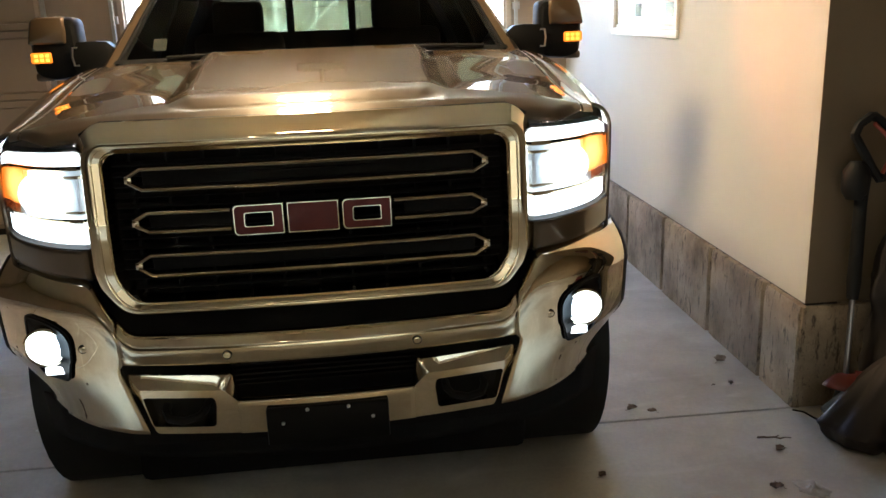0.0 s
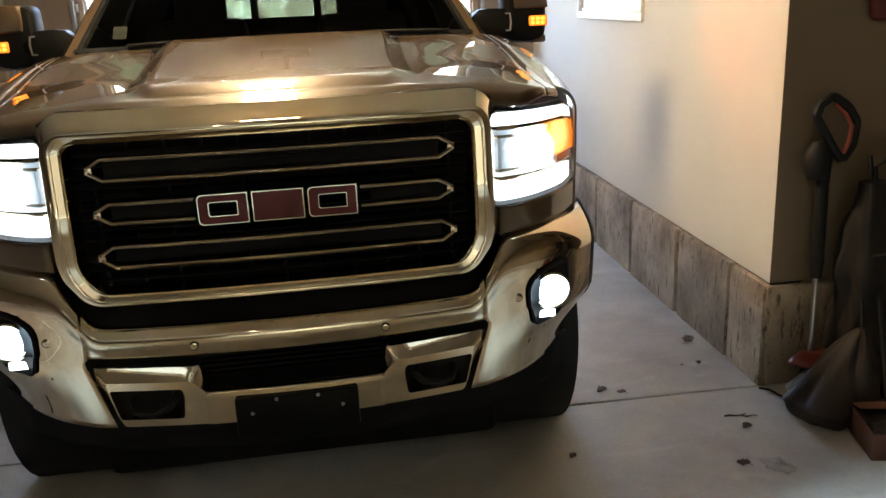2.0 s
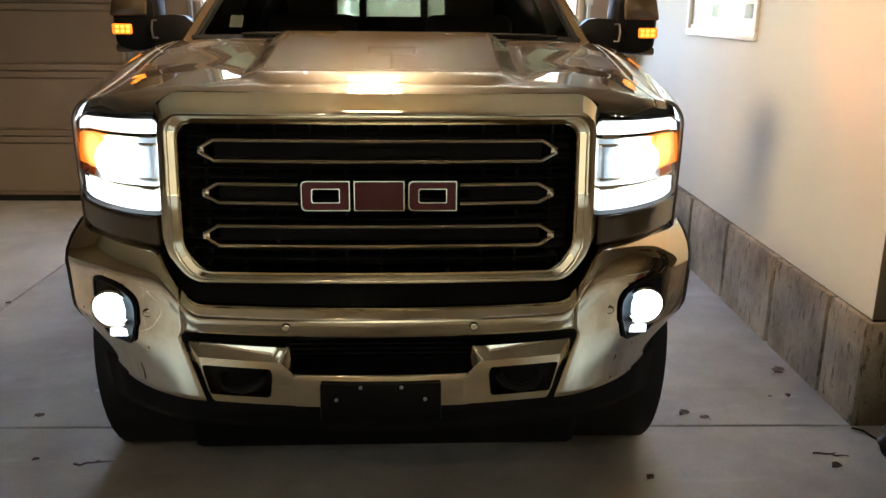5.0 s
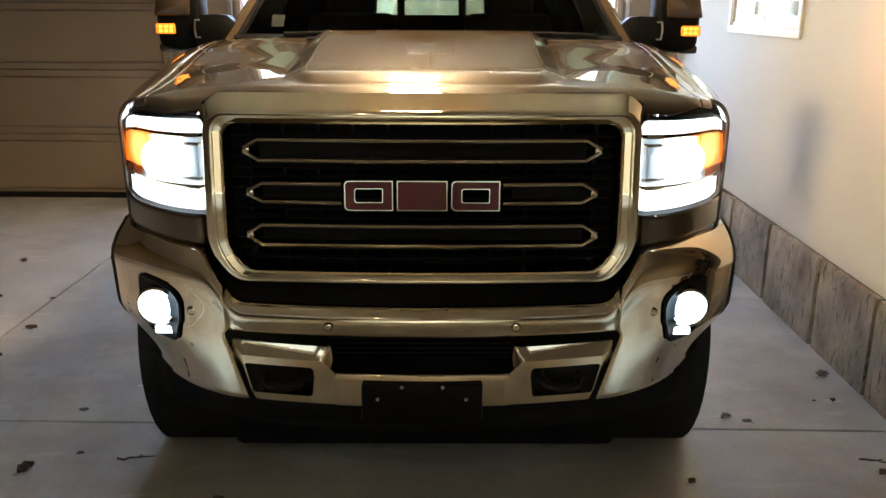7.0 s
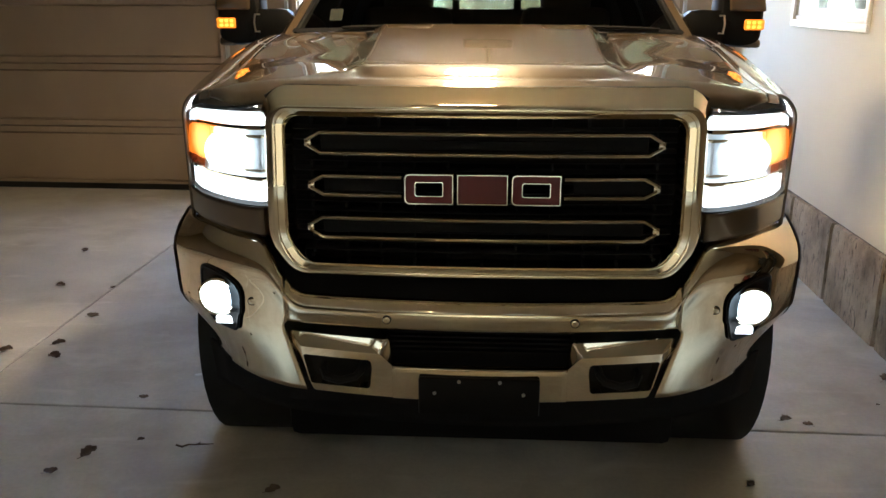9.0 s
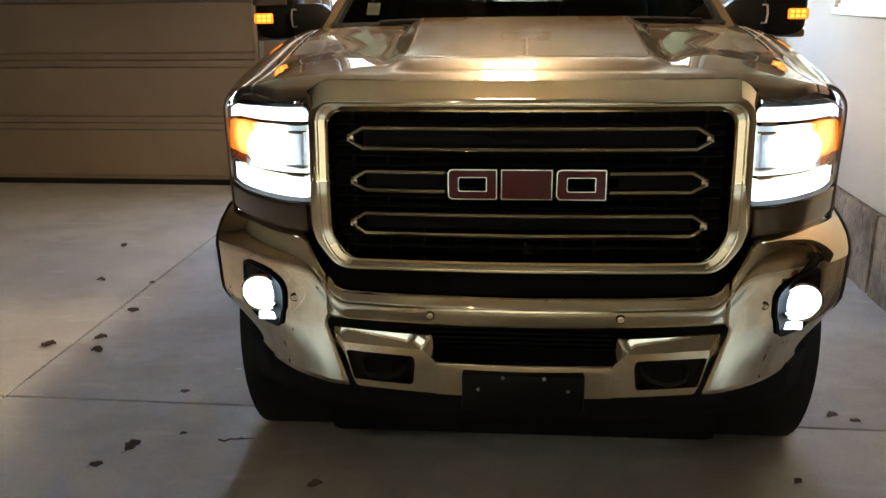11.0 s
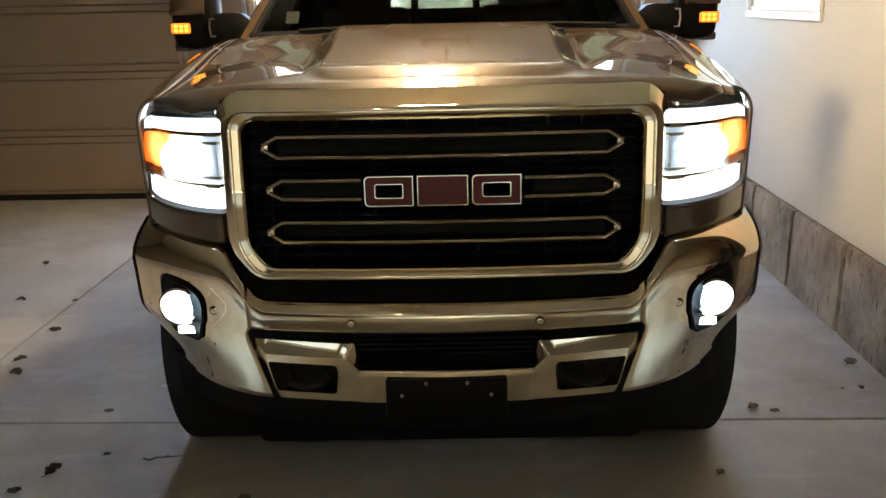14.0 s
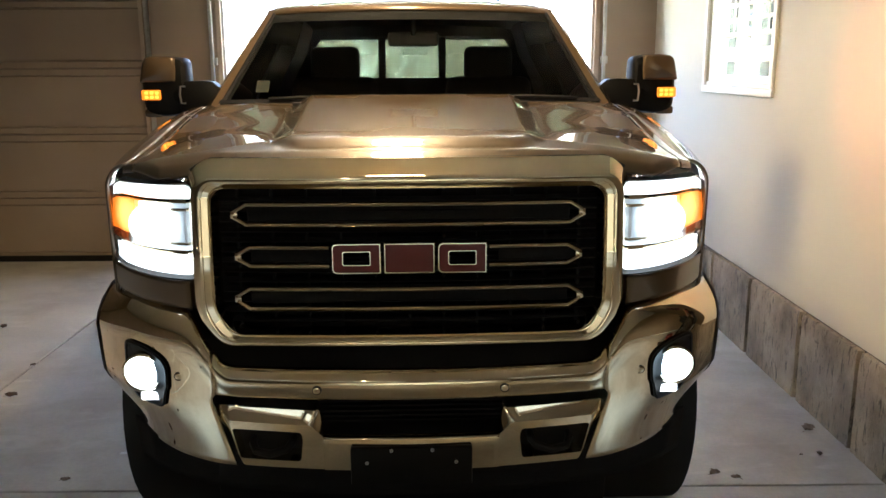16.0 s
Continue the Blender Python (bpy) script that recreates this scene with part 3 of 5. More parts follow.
bare_tree(0.45, 13.6, 3.6, 8, 0.06)
bare_tree(-0.35, 15.2, 3.4, 21, 0.05)
bare_tree(2.6, 15.0, 6.0, 5, 0.09)


def stone_column():
    c = thing("stone_column", "stacked grey stone veneer column outside the door", "column", pose(-2.0, 7.55, -0.05))
    rnd = random.Random(11)
    part("core", boxm(-0.14, 0.10, -0.13, 0.17, 0, 2.7), STONE, c)
    z = 0.0
    while z < 2.6:
        h = rnd.uniform(0.07, 0.13)
        w = rnd.uniform(0.10, 0.17)
        part("stone", boxm(-0.16, w, -0.145, 0.2, z + 0.004, z + h - 0.004, bevel=0.012), STONE, c)
        z += h
    return c


stone_column()

# ---- pickup truck, in its own axes: x across, y from the grille to the tail, z up ----
TRUCK = pose(-0.1505, 2.348, 0, 0, 0, 1.2)
truck = thing("pickup_truck", "champagne heavy-duty pickup with chrome grille and lit headlamps", "truck", TRUCK)


def wrap(x):
    """How far the nose sweeps back towards the corners."""
    a = abs(x)
    return 0.035 * (a / 0.6) ** 2 + 0.33 * max(0.0, (a - 0.60) / 0.42) ** 2.0


def nose(x):
    return wrap(x) + 0.045


# hood
def hood_front(x):
    a = abs(x)
    return 0.080 + 0.09 * (min(a, 0.6) / 0.6) ** 2 + max(0.0, nose(a) + 0.028 - 0.170) * sm(0.60, 0.68, a)


def ramp(t):
    """A straight fall from 1 to 0 with softly rounded ends."""
    t = max(0.0, min(1.0, t))
    e = 0.16
    if t < e:
        return 1 - t * t / (2 * e * (1 - e))
    if t > 1 - e:
        return (1 - t) ** 2 / (2 * e * (1 - e))
    return 1 - (t - e / 2) / (1 - e)


def dome_half(y):
    """Half the width of the raised centre: rounded in at the front, wider towards the screen."""
    k = max(0.0, min(1.0, (y - 0.205) / 0.26))
    return 0.285 + 0.095 * math.sqrt(max(0.0, 1 - (1 - k) ** 2)) + 0.045 * sm(0.5, 1.35, y)


def seam_x(y):
    """Where the hood's side edge meets the fender."""
    return 0.860 + 0.045 * max(0.0, min(1.0, (y - 0.40) / 1.05))


def hood_z(x, y):
    a = abs(x)
    drop = 0.052 * (a / 0.9) ** 2.2 * (1 - 0.60 * sm(0.45, 1.3, y)) + 0.028 * max(0.0, (a - 0.72) / 0.2) ** 2 * (1 - 0.72 * sm(0.45, 1.3, y))
    # measured back from the swept leading edge
    yr = y - 0.09 * (min(a, 0.6) / 0.6) ** 2
    base = 1.392 + 0.072 * y + 0.022 * (1 - math.exp(-y / 0.25)) - drop - 0.028 * sm(0.185, 0.06, yr)
    # raised centre: a low front, flanks that grow towards the screen
    rise = 0.022 + 0.008 * sm(0.30, 0.95, y)
    dome = rise * ramp((a - dome_half(y)) / 0.075) * math.sin(math.pi / 2 * max(0.0, min(1.0, (yr - 0.19) / 0.09)))
    crease = -0.0022 * math.exp(-((yr - 0.187) / 0.007) ** 2) * (1 - sm(0.30, 0.40, a))
    # the panel beside it falls away outward
    shoulder = -0.06 * max(0.0, min(a, 0.74) - dome_half(y) - 0.07) * (1 - sm(0.74, 0.90, a)) * sm(0.50, 0.85, y) * (1 - sm(1.20, 1.44, y))
    return base + dome + crease + shoulder


def hood_row(x, v):
    y0 = hood_front(x)
    y1 = 1.33 + 0.13 * (abs(x) / 0.9) ** 2
    y = y0 + (y1 - y0) * v
    return (x, y + 0.018, hood_z(x, y) - 0.020 * max(0.0, 1 - v / 0.03) ** 2)


def hood_sheet(u, v):
    k = 2 * u - 1
    return hood_row(k * (seam_x(0.24 + 1.2 * v) - 0.003), v)


def fender_top(u, v):
    a = seam_x(0.24 + 1.2 * v) + 0.003
    return hood_row(a + (0.92 - a) * u, v)


hood = thick(part("hood", sheet(bmesh.new(), hood_sheet, 220, 170), PAINT, truck, "champagne hood with a raised centre", angle=60), 0.012)
for s in (-1, 1):
    thick(part("fender_top", flip(sheet(bmesh.new(), fender_top, 8, 90), s), PAINT, truck, angle=60), 0.012)
    # a black tube in the seam draws the shade of the panel gap
    gap = [hood_row(seam_x(0.24 + 1.2 * v), v) for v in np.linspace(0.02, 1, 40)]
    part("fender_gap_shade", flip(tube(bmesh.new(), [(x, y, z - 0.007) for x, y, z in gap], 0.006, 6), s), MATT_BLACK, truck, "black tube drawing the shade in the gap between hood and fender")
# likewise a black tube for the shade under the hood's front edge
gp = [(x, 0.084 + wrap(x) * 0.9 + 0.015, 1.398 - 0.035 * max(0.0, (abs(x) - 0.585) / 0.06)) for x in np.linspace(-0.64, 0.64, 41)]
part("hood_gap_shade", tube(bmesh.new(), gp, 0.007, 8), BLACK, truck, "black tube drawing the shade in the gap along the hood's front edge")
# washer nozzles
for s in (-1, 1):
    part("washer_nozzle", boxm(s * 0.475 - 0.018, s * 0.475 + 0.018, 1.22, 1.255, hood_z(0.475, 1.20) - 0.004, hood_z(0.475, 1.20) + 0.012, bevel=0.005), BLACK, truck)


# grille surround: chrome, lofted through nested outlines
def outline(wt, wc, zt, zc, wm, zm, wb, zb, r):
    return [(-wt, zt, r), (wt, zt, r), (wc, zc, r), (wm, zm, r), (wb, zb, r), (-wb, zb, r), (-wm, zm, r), (-wc, zc, r)]


def ring(c, y, seg=6):
    return [(p.x, y + wrap(p.x) * 0.9 + (0.05 * (p[1] - 1.1) if p[1] > 1.1 else 0.02 * (1.1 - p[1])), p[1]) for p in dense(c, seg, RUNS)]


RUNS = (36, 3, 12, 4, 36, 4, 12, 3)
outer = outline(0.600, 0.652, 1.404, 1.340, 0.655, 0.955, 0.588, 0.842, 0.05)
crest = outline(0.584, 0.620, 1.362, 1.324, 0.624, 0.960, 0.556, 0.860, 0.046)
lip = outline(0.566, 0.590, 1.338, 1.309, 0.593, 0.966, 0.539, 0.878, 0.045)
groove = outline(0.545, 0.572, 1.331, 1.308, 0.575, 0.968, 0.522, 0.888, 0.04)
inner = outline(0.535, 0.560, 1.326, 1.302, 0.563, 0.970, 0.508, 0.898, 0.035)
deep = outline(0.530, 0.555, 1.322, 1.300, 0.558, 0.972, 0.503, 0.902, 0.035)
bm = bmesh.new()
loft(bm, [ring(outer, 0.075), ring(outer, 0.055), ring(crest, -0.006), *[[tuple(Vector(p).lerp(Vector(q), 0.5 - 0.5 * math.cos(k * math.pi)) + Vector((0, -0.006 * math.sin(k * math.pi), 0))) for p, q in zip(ring(crest, -0.006), ring(lip, -0.008))] for k in (0.12, 0.25, 0.38, 0.5, 0.62, 0.75, 0.88)], ring(lip, -0.008), ring(groove, -0.004), ring(inner, -0.014), ring(inner, 0.0), ring(deep, 0.075)])
surround = part("grille_surround", bm, CHROME, truck, "broad bright chrome grille surround", angle=28)
# dark backing and black slats
grille = part("grille_insert", loft(bmesh.new(), [ring(deep, 0.074), ring(outline(0.50, 0.53, 1.30, 1.28, 0.53, 0.98, 0.48, 0.915, 0.03), 0.09)], cap1=True), GRILLE, truck, "black mesh grille insert")
for k in range(13):
    z = 0.925 + 0.030 * k
    loops = [[(x, 0.055 + wrap(x) * 0.9 + dy, z + dz) for dy, dz in ((-0.012, 0.0), (0.0, 0.006), (0.03, 0.006), (0.03, -0.006), (0.0, -0.006))] for x in np.linspace(-0.55, 0.55, 13)]
    part("slat", loft(bmesh.new(), loops, cap0=True, cap1=True), GRILLE, grille)
for k in range(11):
    x = -0.5 + 0.1 * k
    part("rib", boxm(x - 0.004, x + 0.004, 0.055 + wrap(x) * 0.9, 0.085 + wrap(x) * 0.9, 0.91, 1.315), GRILLE, grille, smooth=False)


# chrome outlined bars
def bar_path(z, h, x0, x1, open_end=0):
    """An elongated ring with nipped ends; open_end: -1 or 1 leaves the end by the badge open."""
    t = 0.036
    pts = []
    if open_end == 0:
        pts = [(x0 + t, z + h), (x1 - t, z + h), (x1, z + 0.008), (x1, z - 0.008), (x1 - t, z - h), (x0 + t, z - h), (x0, z - 0.008), (x0, z + 0.008)]
    elif open_end == 1:
        pts = [(x1, z + h), (x0 + t, z + h), (x0, z + 0.008), (x0, z - 0.008), (x0 + t, z - h), (x1, z - h)]
    else:
        pts = [(x0, z + h), (x1 - t, z + h), (x1, z + 0.008), (x1, z - 0.008), (x1 - t, z - h), (x0, z - h)]
    fine = []
    m = len(pts)
    for i in range(m if open_end == 0 else m - 1):
        a, b = Vector(pts[i]), Vector(pts[(i + 1) % m])
        n = 14 if (b - a).length > 0.15 else 1
        fine += [a.lerp(b, k / n) for k in range(n)]
    if open_end:
        fine.append(Vector(pts[-1]))
    return [(p.x, -0.002 + wrap(p.x) * 0.9, p[1]) for p in fine]


for z, h in ((1.252, 0.029), (1.130, 0.027), (1.006, 0.029)):
    ends = ((-0.496, 0.496, 0),) if z != 1.130 else ((-0.49, -0.229, 1), (0.229, 0.49, -1))
    for x0, x1, e in ends:
        bm = tube(bmesh.new(), bar_path(z, h, x0, x1, e), 0.0064, 8, closed=(e == 0), flat=1.5)
        b = part("grille_bar", bm, CHROME, truck, "slim chrome ring bar")
        bk = boxm(x0 + 0.03, x1 - (0.03 if e == 0 else 0.0), 0.03, 0.045, z - h + 0.004, z + h - 0.004, bevel=0.004)
        for v in bk.verts:
            v.co.y += wrap(v.co.x) * 0.9
        part("bar_infill", bk, GRILLE, b)
        for sx in ((x0, x1) if e == 0 else ((x0,) if e == 1 else (x1,))):
            part("bar_clip", boxm(sx - 0.010, sx + 0.010, -0.008 + wrap(sx) * 0.9, 0.03 + wrap(sx) * 0.9, z - 0.011, z + 0.011, bevel=0.003), CHROME, b)


# badge: three red enamel shapes with chrome rims
def badge():
    zc, hh = 1.128, 0.045
    for i, (x0, x1) in enumerate(((-0.221, -0.080), (-0.073, 0.073), (0.080, 0.221))):
        oc = [(x0, zc + hh, 0.016), (x1, zc + hh, 0.004), (x1, zc - hh, 0.004), (x0, zc - hh, 0.016)]
        if i == 1:
            oc = [(x0, zc + hh, 0.004), (x1, zc + hh, 0.004), (x1, zc - hh, 0.004), (x0, zc - hh, 0.004)]

        def r(ins, y):
            sx, sz = (x1 - x0 - 2 * ins) / (x1 - x0), (hh - ins) / hh
            xm = (x0 + x1) / 2
            return [(xm + (p.x - xm) * sx, y, zc + (p[1] - zc) * sz) for p in rounded(oc, 5)]

        rim = part("badge_rim", loft(bmesh.new(), [r(0, 0.01), r(0, -0.018), r(0.002, -0.021), r(0.005, -0.021), r(0.006, -0.017)]), CHROME, truck, "chrome badge rim")
        bm = bmesh.new()
        if i == 1:
            loft(bm, [r(0.0055, -0.010), r(0.0055, -0.017)], cap1=True)
            part("badge_face", bm, RED, rim, "deep red enamel badge face")
        else:
            slot = [(x0 + 0.030, zc + 0.021, 0.008), (x1 - 0.030, zc + 0.021, 0.004), (x1 - 0.030, zc - 0.021, 0.004), (x0 + 0.030, zc - 0.021, 0.008)]
            sl = [(p.x, -0.017, p[1]) for p in rounded(slot, 5)]
            loft(bm, [r(0.0055, -0.010), r(0.0055, -0.017), sl, [(x, 0.0, z) for x, _, z in sl]])
            part("badge_face", bm, RED, rim, "deep red enamel badge face")
            s2 = [(xx + (0.0), -0.019, zz) for xx, _, zz in sl]
            c = Vector(((x0 + x1) / 2, 0, zc))
            ins = [(c.x + (xx - c.x) * 0.93, -0.019, c.z + (zz - c.z) * 0.88) for xx, _, zz in sl]
            part("slot_rim", loft(bmesh.new(), [sl, s2, ins, [(xx, -0.01, zz) for xx, _, zz in ins]]), CHROME, rim)


badge()


# headlamps
def lamp_front(x, z):
    return nose(x) + 0.03 * (z - 1.05) / 0.28


def headlamp(s):
    def lens_edge(u, v, push=0.0, x0=0.648, x1=1.0):
        x = x0 + (x1 - x0) * u
        zt = 1.324 - 0.020 * u - 0.03 * max(0, u - 0.85) / 0.15
        zb = 1.046 - 0.010 * u + 0.018 * max(0, u - 0.8) / 0.2
        z = zb + (zt - zb) * v
        return (x + 0.004 * math.sin(math.pi * v) * u, lamp_front(x, z) + push, z)

    def strip(u0, u1, v0, v1, push, nu=10, nv=3):
        bm = bmesh.new()
        sheet(bm, lambda u, v: lens_edge(u0 + (u1 - u0) * u, v0 + (v1 - v0) * v, push), nu, nv)
        return flip(bm, s)

    h = part("headlamp", strip(0, 1, 0, 1, 0.075, 16, 8), SATIN, truck, "lit headlamp with white running lights and amber corner")
    rim = bmesh.new()
    lp = [lens_edge(u, 0) for u in np.linspace(0, 1, 15)] + [lens_edge(1, v) for v in np.linspace(0.1, 1, 8)] + [lens_edge(u, 1) for u in np.linspace(0.93, 0, 14)] + [lens_edge(0, v) for v in np.linspace(0.9, 0.1, 8)]
    loft(rim, [[(x, y + 0.002, z) for x, y, z in lp], [(x, y + 0.09, z) for x, y, z in lp]])
    part("housing_edge", flip(rim, s), BLACK, h)
    ln = part("lens", strip(0, 1, 0, 1, 0.0, 16, 8), PLATE_LENS, h, "clear lamp lens")
    ln.visible_shadow = False
    # running light over the top and along the foot
    part("running_light", strip(0.0, 0.95, 0.85, 0.972, 0.02, 14, 3), DRL, h, "white light strip")
    part("running_light", strip(0.02, 0.90, 0.03, 0.24, 0.022, 14, 3), DRL, h, "white light strip")
    part("chrome_divider", strip(0.0, 0.95, 0.80, 0.845, 0.012, 14, 2), CHROME, h)
    part("chrome_divider", strip(0.0, 0.95, 0.255, 0.30, 0.012, 14, 2), CHROME, h)
    part("amber_reflector", strip(0.60, 0.995, 0.39, 0.84, 0.03, 8, 5), AMBER_CORNER, h, "lit amber turn signal")
    part("side_marker", strip(0.70, 0.97, 0.30, 0.40, 0.02, 6, 2), AMBER_LENS, h, "amber reflector")
    part("reflector", strip(0.02, 0.59, 0.31, 0.79, 0.05, 8, 5), BOWL_GLOW, h)
    part("lamp_divider", strip(0.585, 0.605, 0.30, 0.84, 0.024, 2, 4), SATIN, h)
    for v0, v1, d in ((0.70, 0.735, 0.034), (0.335, 0.365, 0.036)):
        part("bezel_step", strip(0.015, 0.30, v0, v1, d, 6, 2), CHROME, h)
    part("bezel_post", strip(0.015, 0.075, 0.36, 0.71, 0.036, 2, 4), SATIN, h)
    for cx, cz, r, m in ((0.790, 1.190, 0.060, BEAM),):
        y = lamp_front(cx, cz) + (0.015 if r > 0.05 else 0.022)
        bm = lathe(bmesh.new(), [(r * 1.12, 0.03), (r * 1.12, 0.0), (r, -0.004), (r * 0.96, 0.004)], 32, "y")
        p = part("projector", flip(moved(bm, Matrix.Translation((cx, y, cz))), s), RIM_GLOW if r > 0.05 else CHROME, h)
        bm = lathe(bmesh.new(), [(r * 0.96, 0.004), (r * 0.8, -0.006), (r * 0.5, -0.013), (0.001, -0.016)], 32, "y")
        part("bulb_lens", flip(moved(bm, Matrix.Translation((cx, y, cz))), s), m, p, "glowing lamp")
    return h


def nose_panel(s):
    """Painted panel under the headlamp."""
    def f(u, v):
        x = 0.655 + 0.35 * u
        z = 0.945 + 0.095 * v - 0.006 * u
        return (x, nose(x) - 0.002 + 0.006 * (1 - v) + 0.012 * max(0, 0.1 - v) / 0.1, z)
    return thick(part("nose_panel", flip(sheet(bmesh.new(), f, 14, 8), s), PAINT, truck, "champagne painted filler panel"), 0.01)


# front fenders, doors, bed sides
def arch(y, yc, r):
    d = r * r - (y - yc) ** 2
    return 0.42 + math.sqrt(d) if d > 0 else 0.0


def side(s, name, y0, y1, top, yc=None, r=0.50, x_top=0.93, label="", low=0.52):
    """A body side from a shoulder line down to the sill, with a wheel arch where yc is given."""
    def f(u, v):
        y = y0 + (y1 - y0) * u
        z1 = top(y)
        z0 = max(low, arch(y, yc, r) if yc is not None else 0)
        zz = z1 - (z1 - z0) * v
        dz = z1 - zz
        out = 1.02 if yc is None else 1.028
        x = x_top + (out - x_top) * (1 - math.exp(-dz / 0.06)) - 0.02 * max(0.0, (0.95 - zz)) ** 1.5
        if yc is not None:
            q = math.hypot(y - yc, zz - 0.42) - r
            x += 0.022 * math.exp(-(q / 0.05) ** 2)
        if name == "fender":
            k = max(0.0, 0.62 - y) / 0.4
            x -= 0.06 * k ** 1.7
        return (x, y, zz)
    n = max(10, int((y1 - y0) * 40))
    ob = part(name, flip(sheet(bmesh.new(), f, n, 26), s), PAINT, truck, label)
    return thick(ob, 0.012)


def fender(s):
    """Front fender: a rounded shoulder from the hood's edge, then the side with its wheel arch."""
    def f(u, v):
        y = 0.425 + 1.075 * u
        k = max(0.0, 0.75 - y) / 0.325
        xo = 1.052 - 0.052 * k ** 1.8
        z1 = hood_z(0.92, y) - 0.004
        hs = 0.085
        if v < 0.4:
            a = v / 0.4 * math.pi / 2
            return (0.926 + (xo - 0.926) * math.sin(a), y, z1 - hs * (1 - math.cos(a)))
        z0 = max(0.55, arch(y, 0.90, 0.50))
        t = (v - 0.4) / 0.6
        z = z1 - hs + (z0 - z1 + hs) * t
        q = math.hypot(y - 0.90, z - 0.42) - 0.50
        return (xo - 0.02 * t ** 1.5 + 0.018 * math.exp(-(q / 0.05) ** 2), y, z)
    return thick(part("fender", flip(sheet(bmesh.new(), f, 60, 34), s), PAINT, truck, "champagne front fender", angle=60), 0.012)


for s in (-1, 1):
    headlamp(s)
    nose_panel(s)
    fender(s)
    side(s, "front_door", 1.51, 2.60, lambda y: 1.46)
    side(s, "rear_door", 2.61, 3.62, lambda y: 1.46)
    side(s, "cab_corner", 3.63, 3.95, lambda y: 1.46)
    side(s, "bed_side", 3.99, 5.95, lambda y: 1.47, 4.85, 0.50)
    for y in (2.45, 3.48):
        part("door_handle", flip(boxm(1.02, 1.045, y - 0.11, y + 0.08, 1.20, 1.235, bevel=0.008), s), CHROME, truck, "chrome door handle")


# bumper
def bump_y(x):
    a = abs(x)
    return -0.055 + 0.06 * (a / 0.6) ** 2 + 0.235 * max(0.0, (a - 0.58) / 0.46) ** 1.9


def bump_top(x):
    return 0.803 + 0.150 * sm(0.525, 0.682, abs(x)) - 0.020 * sm(0.85, 1.04, abs(x))


def bump_prof(t):
    """Depth of the face from its top edge (0) to its foot (1)."""
    return 0.030 * max(0, 1 - t / 0.10) ** 2 - 0.012 * math.exp(-((t - 0.14) / 0.10) ** 2) + 0.020 * t ** 1.5


def bump_mid(u, v):
    x = -0.579 + 1.158 * u
    z1 = bump_top(x)
    z = z1 + (0.716 - z1) * v
    return (x, bump_y(x) + bump_prof((z1 - z) / (z1 - 0.488)), z)


mid = thick(part("bumper", sheet(bmesh.new(), bump_mid, 80, 16), CHROME, truck, "chrome front bumper with parking sensors"), 0.012)


